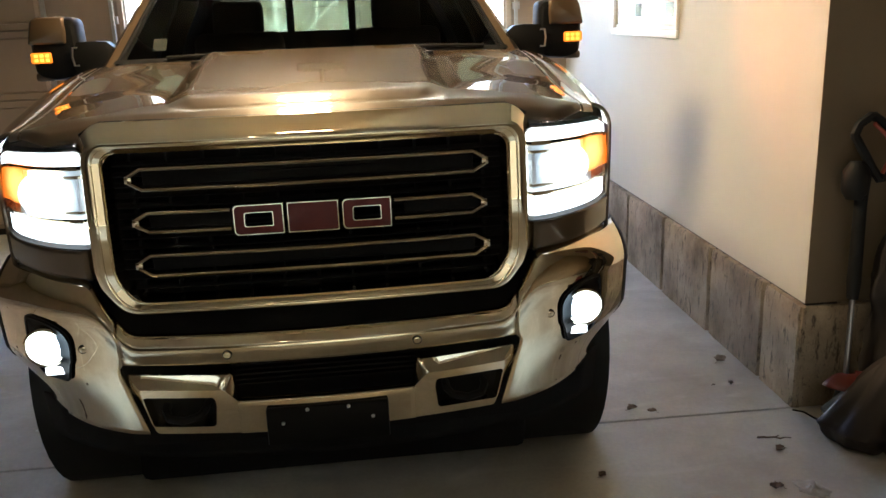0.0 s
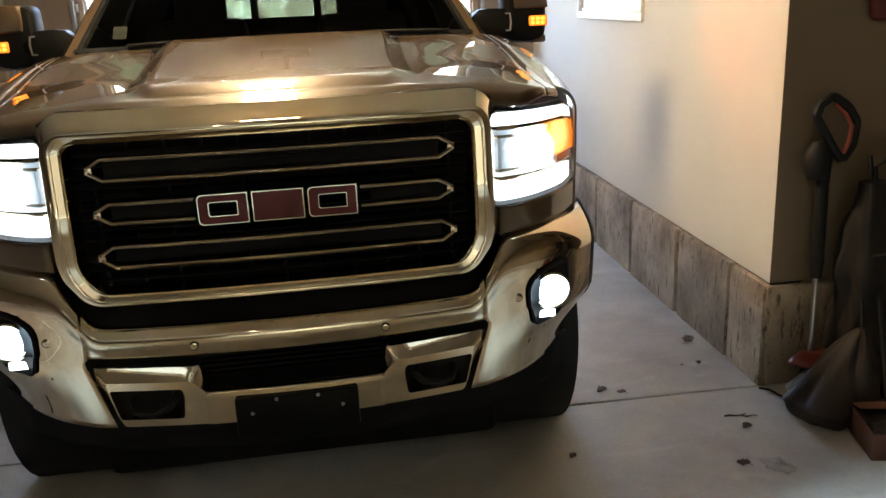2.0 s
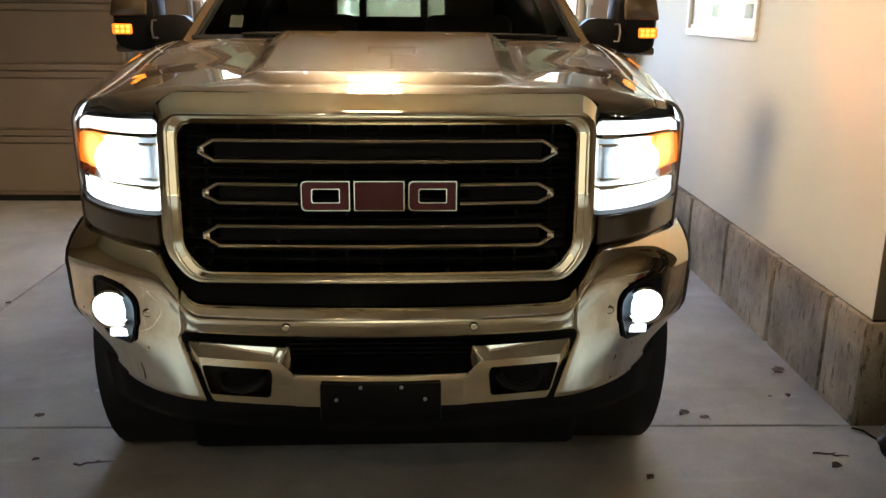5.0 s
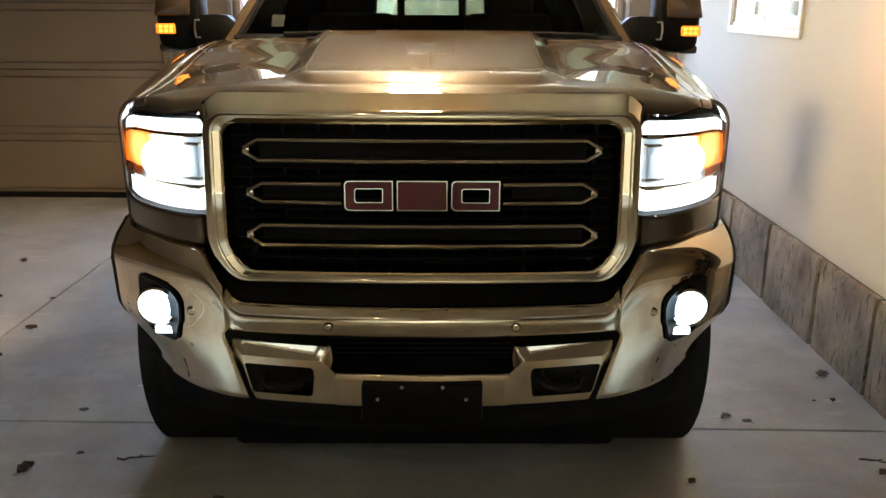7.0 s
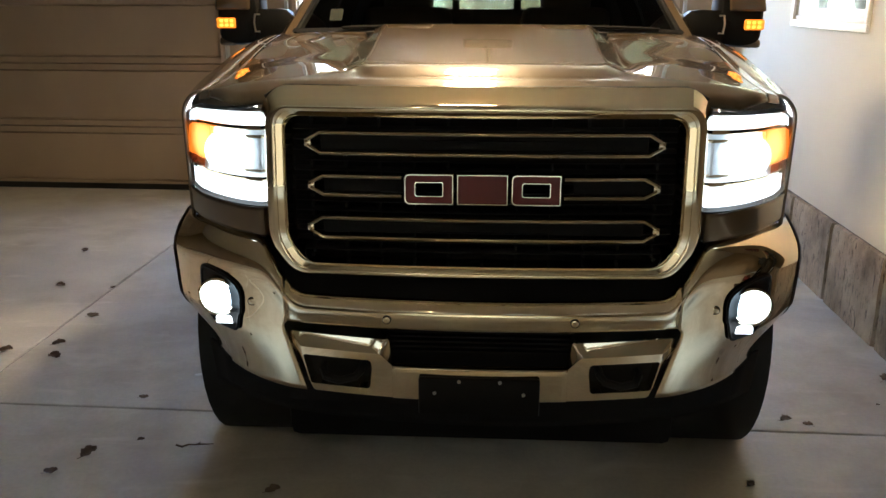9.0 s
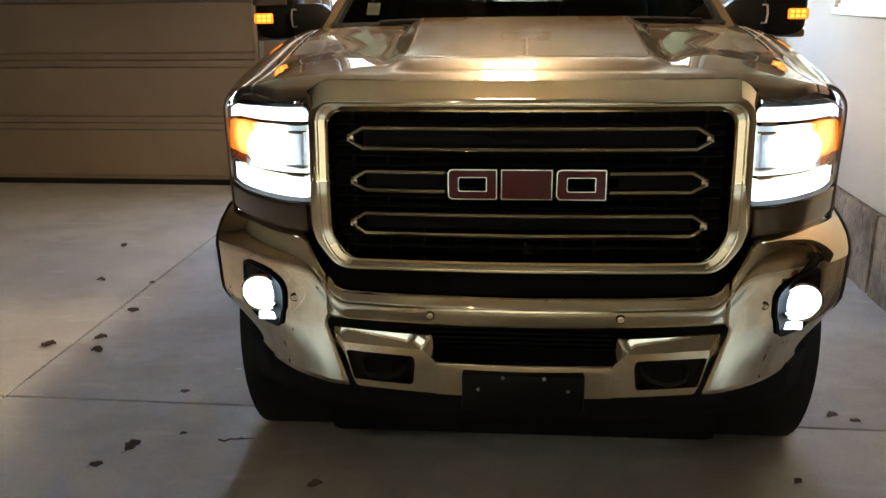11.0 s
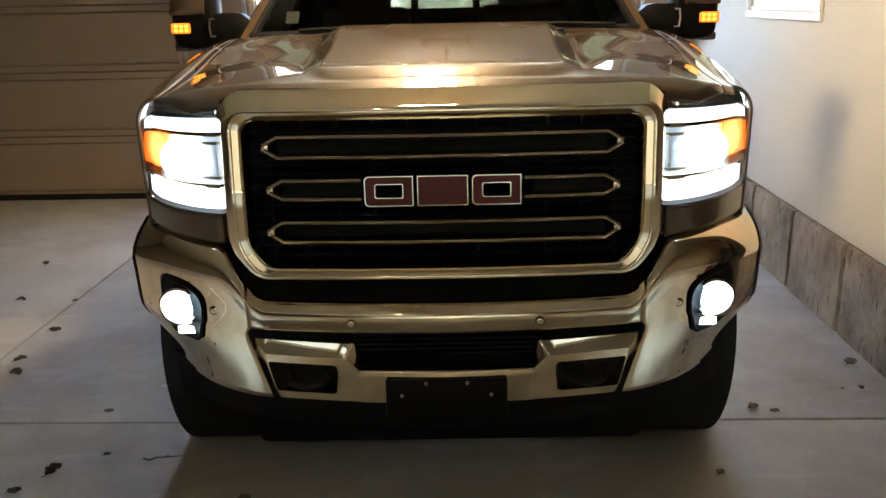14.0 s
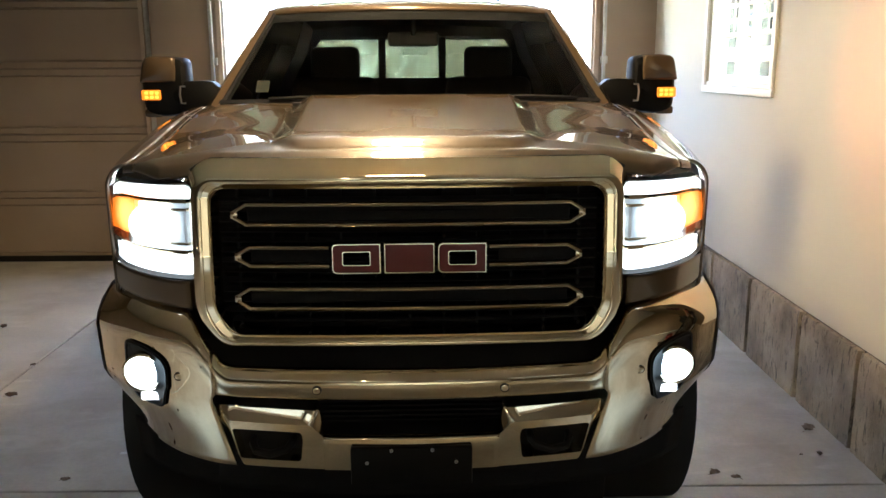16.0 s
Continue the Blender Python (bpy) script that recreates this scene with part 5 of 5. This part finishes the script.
# towing mirrors
def tow_mirror(s):
    def ml(y, k=1.0):
        c = rounded([(1.075, 1.700, 0.03), (1.165, 1.712, 0.02), (1.262, 1.706, 0.035), (1.282, 1.60, 0.02), (1.276, 1.452, 0.035), (1.20, 1.428, 0.03), (1.085, 1.440, 0.03), (1.070, 1.56, 0.02)], 4)
        cx, cz = 1.175, 1.57
        return [(cx + (p.x - cx) * k, y, cz + (p[1] - cz) * k) for p in c]
    bm = loft(bmesh.new(), [ml(1.82, 0.98), ml(1.76, 1.0), ml(1.71, 0.985), ml(1.688, 0.93), ml(1.676, 0.80)], cap0=True, cap1=True)
    m = part("tow_mirror", flip(bm, s), GLOSS_BLACK, truck, "black towing mirror with chrome cap and amber marker", angle=35)
    m.matrix_basis = Matrix.Translation((-0.026 * s, 0, 0))
    cap = rounded([(1.120, 1.708, 0.02), (1.262, 1.708, 0.035), (1.284, 1.60, 0.01), (1.284, 1.590, 0.01), (1.118, 1.590, 0.008), (1.112, 1.66, 0.02)], 4)
    def cl(y, k):
        return [(1.197 + (p.x - 1.197) * k, y, 1.65 + (p[1] - 1.65) * k) for p in cap]
    part("mirror_cap", flip(loft(bmesh.new(), [cl(1.76, 1.02), cl(1.70, 1.02), cl(1.672, 0.96), cl(1.664, 0.85)], cap1=True), s), PAINT, m, "champagne mirror cap", angle=50)
    part("mirror_base", flip(boxm(1.195, 1.278, 1.69, 1.76, 1.430, 1.468, bevel=0.012), s), PAINT, m)
    ar = loft(bmesh.new(), [[(x, y - 0.03, zt), (x, y - 0.05, (zt + zb) / 2), (x, y - 0.03, zb), (x, y + 0.04, zb), (x, y + 0.04, zt)] for x, y, zt, zb in ((0.92, 1.74, 1.56, 1.47), (0.955, 1.73, 1.592, 1.465), (1.0, 1.72, 1.598, 1.462), (1.09, 1.715, 1.594, 1.458), (1.13, 1.72, 1.59, 1.46))], cap0=True, cap1=True)
    part("mirror_arm", flip(ar, s), GLOSS_BLACK, m)
    clip = tube(bmesh.new(), [(1.075, 1.668, 1.572), (1.095, 1.664, 1.572), (1.10, 1.663, 1.535), (1.095, 1.664, 1.495), (1.075, 1.668, 1.495)], 0.005, 6)
    part("arm_clip", flip(clip, s), ALLOY, m, "bright clip on the mirror arm")
    part("marker_lamp", flip(boxm(1.190, 1.280, 1.668, 1.70, 1.510, 1.556, bevel=0.008, seg=3), s), AMBER, m, "lit amber marker lamp")
    for k in range(3):
        for j in range(2):
            x, z = 1.207 + 0.024 * k, 1.523 + 0.020 * j
            part("led", flip(boxm(x - 0.007, x + 0.007, 1.664, 1.669, z - 0.006, z + 0.006), s), AMBER_HOT, m, smooth=False)


for s in (-1, 1):
    tow_mirror(s)


# the truck's own lamps throw light
def on_truck(x, y, z):
    return TRUCK @ Vector((x, y, z))


for s in (-1, 1):
    lamp("headlamp_beam", "SPOT", on_truck(0.772 * s, 0.02, 1.196), on_truck(0.80 * s, -9, 0.75), HEAD_W, (0.95, 0.97, 1.0), size=0.05, spread=28, blend=0.8)
    lamp("fog_beam", "SPOT", on_truck(0.81 * s, -0.03, 0.757), on_truck(3.1 * s, -1.9, 0.0), FOG_W, (0.88, 0.94, 1.0), size=0.04, spread=96, blend=1.0)
    lamp("turn_glow", "SPOT", on_truck(1.02 * s, 0.22, 1.21), on_truck(1.8 * s, -1.8, 1.2), AMBER_W * 0.5, (1.0, 0.35, 0.06), size=0.04, spread=100, blend=1.0)
    lamp("marker_glow", "SPOT", on_truck(1.25 * s, 1.63, 1.533), on_truck(1.90 * s, 0.8, 1.62), AMBER_W * 1.8, (1.0, 0.21, 0.075), size=0.03, spread=104, blend=1.0)

# ---- tool corner ----


def string_trimmer():
    t = thing("string_trimmer", "orange and black electric trimmer leaning on the wall", "trimmer")
    # shaft from the floor up to the grip, leaning back on the return wall
    foot, top = Vector((1.875, 2.96, 0.05)), Vector((1.915, 3.045, 1.10))
    way = top - foot
    part("lower_tube", tube(bmesh.new(), [foot + way * k for k in (0.02, 0.2, 0.45)], 0.011, 12), ALLOY, t, "bare aluminium shaft")
    part("upper_shaft", tube(bmesh.new(), [foot + way * k for k in (0.44, 0.5, 0.8, 0.92)], [0.022, 0.027, 0.024, 0.032], 12), BLACK, t)
    part("motor_body", tube(bmesh.new(), [foot + way * k + Vector((-0.035, -0.01, 0)) for k in (0.82, 0.85, 0.92, 0.96)], [0.03, 0.05, 0.052, 0.026], 14), BLACK, t, "black motor housing")
    c = Vector((1.937, 3.03, 1.115))
    pts = [(-0.085, 0.045), (-0.07, 0.085), (-0.02, 0.118), (0.045, 0.075), (0.085, 0.015), (0.075, -0.075), (0.035, -0.135), (0.0, -0.09), (-0.05, -0.01)]
    loop = []
    for i in range(len(pts)):
        p, q = Vector(pts[i]), Vector(pts[(i + 1) % len(pts)])
        loop += [p.lerp(q, 0.1), p.lerp(q, 0.9)]
    part("loop_handle", tube(bmesh.new(), [c + Vector((p.x, -0.01 + 0.02 * p.y, p.y)) for p in loop], 0.018, 8, closed=True), BLACK, t, "black loop handle")
    part("grip_inlay", tube(bmesh.new(), [c + Vector((x, -0.026, z)) for x, z in ((-0.02, 0.088), (0.03, 0.045), (0.056, 0.0), (0.05, -0.06), (0.03, -0.105))], 0.008, 8), ORANGE, t, "orange grip inlay")
    bm = lathe(bmesh.new(), [(0.001, 0.16), (0.03, 0.16), (0.045, 0.10), (0.05, 0.03), (0.04, 0.0), (0.001, 0.0)], 20, "z")
    part("cutter_head", moved(bm, Matrix.Translation((1.872, 2.95, 0.0))), BLACK, t)
    gd = sheet(bmesh.new(), lambda u, v: (1.872 + (0.03 + 0.085 * v) * math.cos(3.3 + 2.9 * u), 2.95 + (0.03 + 0.085 * v) * math.sin(3.3 + 2.9 * u), 0.225 - 0.04 * v ** 2), 14, 5)
    thick(part("guard", gd, RED_PLASTIC, t, "red plastic guard"), 0.006)
    return t


def leaf_bag():
    """A slack bag standing on the floor, its cloth drawn up to a point."""
    t = thing("collection_bag", "slack grey-brown nylon leaf bag on the floor", "bag", pose(1.885, 2.80, 0))
    loops = []
    n = 96
    for k in range(21):
        q = k / 20
        z = 0.35 * q ** 1.1
        r = 0.125 + 0.05 * math.sin(math.pi * q / 0.5) if q < 0.25 else 0.175 * (1 - (q - 0.25) / 0.75) ** 0.85 + 0.012
        ringp = []
        for i in range(n):
            a = 2 * math.pi * i / n
            fold = abs(math.sin(3.5 * a + 1.3 * math.sin(a) + 2.0 * q)) ** 0.6 - 0.6
            w = 1 + 0.30 * noise.noise((math.cos(a) * 1.7, math.sin(a) * 1.7, z * 7)) + 0.26 * fold * sm(0.12, 0.85, q) + 0.025 * noise.noise((9 * math.cos(a), 9 * math.sin(a), z * 22))
            ringp.append((r * w * math.cos(a) + 0.115 * q ** 1.3, r * w * math.sin(a) * 0.85 + 0.03 * q, z))
        loops.append(ringp)
    part("bag_body", loft(bmesh.new(), loops, cap0=True, cap1=True), NYLON, t, angle=80)
    part("strap", tube(bmesh.new(), [(0.118, 0.03, 0.34), (0.14, 0.10, 0.55), (0.19, 0.20, 0.80)], 0.007, 6), BLACK, t)
    return t


def canvas_sack():
    """A tall dark sack slumped against the return wall."""
    t = thing("canvas_sack", "tall dark canvas sack slumped against the wall", "sack", pose(2.11, 2.965, 0))
    loops = []
    n = 80
    for k in range(25):
        q = k / 24
        z = 0.90 * q
        r = 0.15 + 0.02 * math.sin(5 * q) - 0.07 * sm(0.80, 1.0, q) - 0.03 * sm(0.12, 0.0, q)
        ringp = []
        for i in range(n):
            a = 2 * math.pi * i / n
            w = 1 + 0.30 * noise.noise((math.cos(a) * 1.8, math.sin(a) * 1.8, z * 4.5)) + 0.10 * noise.noise((math.cos(a) * 6, math.sin(a) * 6, z * 12)) + 0.10 * (abs(math.sin(4 * a + 3 * q)) ** 0.6 - 0.6) * sm(0.45, 1.0, q)
            ringp.append((r * w * math.cos(a) + 0.03 * math.sin(4 * q), r * w * math.sin(a) * 0.72, z))
        loops.append(ringp)
    part("cloth", loft(bmesh.new(), loops, cap0=True, cap1=True), SACK, t, angle=80)
    part("drawstring", tube(bmesh.new(), [(-0.05, -0.05, 0.90), (-0.09, -0.09, 0.98), (-0.02, -0.10, 1.03), (0.01, -0.08, 0.95), (0.05, -0.09, 1.04), (0.08, -0.06, 0.97)], 0.008, 6), BLACK, t)
    part("seam", tube(bmesh.new(), [(-0.10, -0.085, 0.62), (-0.02, -0.125, 0.64), (0.07, -0.115, 0.645)], 0.006, 6), NYLON, t)
    return t


def leaf_blower():
    t = thing("leaf_blower", "dark leaf blower vacuum hanging beside the wall", "blower", pose(2.34, 2.90, 0))
    body = [(0.0, 0, 0.62), (0.01, 0, 0.70), (0.02, 0, 0.84), (0.02, 0, 0.96), (0.02, 0, 1.03)]
    part("motor_body", tube(bmesh.new(), body, [0.06, 0.11, 0.125, 0.105, 0.05], 18), BLACK, t)
    part("nozzle", tube(bmesh.new(), [(0.0, 0.0, 0.64), (-0.03, -0.05, 0.45), (-0.06, -0.10, 0.20), (-0.07, -0.12, 0.03)], [0.06, 0.055, 0.05, 0.06], 16), GLOSS_BLACK, t)
    part("handle", tube(bmesh.new(), [(-0.07, -0.04, 0.98), (-0.09, -0.06, 1.06), (-0.02, -0.06, 1.11), (0.07, -0.05, 1.07), (0.10, -0.03, 0.96)], 0.018, 8), BLACK, t)
    part("cord", tube(bmesh.new(), [(-0.09, -0.10, 0.98), (-0.13, -0.12, 0.92), (-0.10, -0.13, 0.86), (-0.04, -0.14, 0.90), (0.02, -0.13, 0.82), (0.04, -0.13, 0.66)], 0.007, 6), GLOSS_BLACK, t)
    return t


def long_handle(name, label, x0, y0, x1, y1, z1, r, material, category, head=None):
    t = thing(name, label, category)
    part("shaft", tube(bmesh.new(), [Vector((x0, y0, 0.03)).lerp(Vector((x1, y1, z1)), k) for k in (0, 0.3, 0.7, 1)], r, 10), material, t)
    if head == "rake":
        part("head", boxm(x0 - 0.20, x0 + 0.20, y0 - 0.015, y0 + 0.015, 0.0, 0.05, bevel=0.008), STEEL, t)
    elif head:
        part("head", boxm(x0 - 0.12, x0 + 0.12, y0 - 0.03, y0 + 0.03, 0.0, 0.09, bevel=0.015), BLACK, t)
    return t


def open_carton():
    t = thing("cardboard_carton", "open brown cardboard carton with a torn lid flap", "box", pose(2.02, 2.54, 0, 0, 0, -14))
    w, d, h, k = 0.165, 0.125, 0.105, 0.004
    for a in ((-w, w, -d, -d + k, 0, h), (-w, w, d - k, d, 0, h), (-w, -w + k, -d + k, d - k, 0, h), (w - k, w, -d + k, d - k, 0, h)):
        part("side_wall", boxm(*a, bevel=0.0012), CARD, t)
    part("bottom", boxm(-w + k, w - k, -d + k, d - k, 0.001, 0.006), CARD, t)
    bm = boxm(-w, w, 0, 0.004, 0, 0.11, bevel=0.001)
    part("flap", moved(bm, Matrix.Translation((0, d, h)) @ Matrix.Rotation(radians(76), 4, "X")), CARD, t)
    bm = sheet(bmesh.new(), lambda u, v: ((u - 0.5) * 0.31, (v - 0.5) * 0.23, 0.085 + 0.05 * abs(noise.noise((u * 5, v * 4, 2)))), 20, 14)
    part("wrapping", bm, NYLON, t, "crumpled dark wrapping inside")
    return t


def red_box():
    t = thing("red_tool_case", "red plastic case standing by the carton", "case", pose(2.32, 2.62, 0))
    part("case_body", boxm(-0.14, 0.14, -0.08, 0.08, 0.0, 0.22, bevel=0.02, seg=3), RED_PLASTIC, t)
    part("case_handle", tube(bmesh.new(), [(-0.05, 0, 0.215), (-0.05, 0, 0.25), (0.05, 0, 0.25), (0.05, 0, 0.215)], 0.010, 8), BLACK, t)
    return t


def hanging_garment():
    t = thing("red_life_vest", "red and black vest hanging on the return wall", "vest", pose(2.22, 3.10, 1.50))
    for s in (-1, 1):
        bm = boxm(0.01, 0.15, -0.05, 0.0, 0, 0.42, bevel=0.025, seg=3)
        part("panel", flip(bm, s), RED_PLASTIC, t)
    for z in (0.08, 0.2):
        part("strap", boxm(-0.155, 0.155, -0.056, -0.045, z, z + 0.03, bevel=0.003), BLACK, t)
    part("hook", tube(bmesh.new(), [(0, 0.012, 0.46), (0, -0.03, 0.45), (0, -0.035, 0.48)], 0.006, 6), STEEL, t)
    return t


string_trimmer()
leaf_bag()
canvas_sack()
leaf_blower()
open_carton()
red_box()
hanging_garment()
long_handle("garden_rake", "steel rake with pale metal handle against the wall", 2.10, 2.70, 2.30, 3.05, 1.05, 0.009, ALLOY, "rake", "rake")
long_handle("push_broom", "wooden handled broom leaning on the wall", 2.36, 2.80, 2.19, 3.08, 1.36, 0.014, WOOD, "broom", "broom")
long_handle("black_pole", "thin black pole leaning on the wall", 2.02, 2.64, 2.12, 3.06, 0.98, 0.010, BLACK, "pole")


# ---- litter on the floor ----
def dry_leaf(x, y, turn, size, seed, kind=0):
    rnd = random.Random(seed)
    bm = bmesh.new()
    n, m = 9, 3
    rows = []
    for i in range(n + 1):
        t = i / n
        w = size * 0.42 * math.sin(math.pi * min(1, t * 0.97 + 0.02)) ** 0.8 * (1 + 0.25 * math.sin(t * 17 + seed))
        rows.append([(size * (t - 0.5), w * k / m, 0.004 + size * (0.16 * (k / m) ** 2 + 0.10 * math.sin(3 * t + seed) ** 2) + 0.08 * size * rnd.random()) for k in range(-m, m + 1)])
    loft(bm, rows, closed=False)
    tube(bm, [(-size * 0.5, 0, 0.006), (-size * 0.72, size * 0.06, 0.004)], size * 0.02, 5)
    t = thing("dry_leaf", "curled dry brown leaf on the concrete floor", "leaf", pose(x, y, 0.0, 0, 0, turn), group="leaves on the floor")
    thick(part("blade", bm, PALE_LEAF if seed in (0, 1, 2, 8, 12) else LEAF, t, angle=80), 0.0012)
    return t


LITTER = ((1.075, 3.20, 20, 0.055), (1.148, 3.161, 160, 0.045), (1.645, 3.622, 40, 0.075), (1.587, 3.373, 80, 0.032), (1.505, 3.365, 10, 0.018), (-2.269, 4.107, 0, 0.075), (-2.262, 3.735, 30, 0.07),
          (-2.203, 3.581, -20, 0.075), (-1.602, 3.193, 10, 0.045), (-1.617, 2.728, 60, 0.08), (-1.467, 2.846, 30, 0.03), (-1.693, 2.592, 20, 0.055), (-0.865, 2.535, 25, 0.06), (-2.703, 4.596, 0, 0.06),
          (-2.372, 4.571, 60, 0.04), (-2.474, 3.628, 15, 0.08), (1.52, 2.773, 200, 0.05), (1.38, 2.523, 160, 0.055), (0.80, 2.70, 40, 0.04), (-3.2, 3.9, 70, 0.07), (-1.9, 2.2, 20, 0.06), (-2.9, 5.3, 100, 0.06))
for i, (x, y, a, z) in enumerate(LITTER):
    dry_leaf(x, y, a, z * 0.85, i)


def twig(x, y, turn, length, seed):
    rnd = random.Random(seed)
    t = thing("twig", "thin dark twig on the floor", "twig", pose(x, y, 0.004, 0, 0, turn), group="twigs on the floor")
    pts = [(length * (k / 6 - 0.5), rnd.uniform(-0.006, 0.006), 0.001 + 0.003 * rnd.random()) for k in range(7)]
    part("stem", tube(bmesh.new(), pts, [0.004, 0.004, 0.0035, 0.003, 0.003, 0.002, 0.0015], 6), LEAF, t)
    part("side_shoot", tube(bmesh.new(), [pts[3], (pts[3][0] + 0.02, pts[3][1] + 0.012, 0.004)], 0.002, 5), LEAF, t)


twig(1.539, 2.861, -12, 0.13, 1)
twig(-1.244, 2.819, 12, 0.14, 2)


def scrap(name, label, category, x, y, size, material, seed):
    t = thing(name, label, category, pose(x, y, 0.0, 0, 0, seed * 40))
    loops = []
    for k in range(7):
        q = k / 6
        ring_ = []
        for i in range(28):
            a = 2 * math.pi * i / 28
            r = size * 0.5 * q * (1 + 0.45 * noise.noise((math.cos(a) * 2, math.sin(a) * 2, seed)))
            ring_.append((r * math.cos(a), r * math.sin(a) * 0.7, 0.002 + (1 - q ** 3) * 0.22 * size * abs(noise.noise((r * 40 * math.cos(a), r * 40 * math.sin(a), seed)))))
        loops.append(ring_)
    thick(part("film", loft(bmesh.new(), loops), material, t, angle=60), 0.0006)


scrap("plastic_scrap", "crumpled clear plastic film on the floor", "plastic", 1.50, 2.50, 0.13, FILM, 3)
scrap("paper_scrap", "tiny white paper scrap on the floor", "paper", -1.455, 3.445, 0.035, WHITE_BITS, 5)


def floor_cable():
    t = thing("power_cord", "thin dark power cord lying along the floor", "cord")
    pts = [(1.725, 3.075), (1.76, 3.05), (1.775, 2.99), (1.80, 2.93), (1.79, 2.87), (1.82, 2.81), (1.88, 2.74), (1.93, 2.66)]
    part("wire", tube(bmesh.new(), [(x, y, 0.005) for x, y in pts], 0.004, 6), BLACK, t)
    return t


floor_cable()
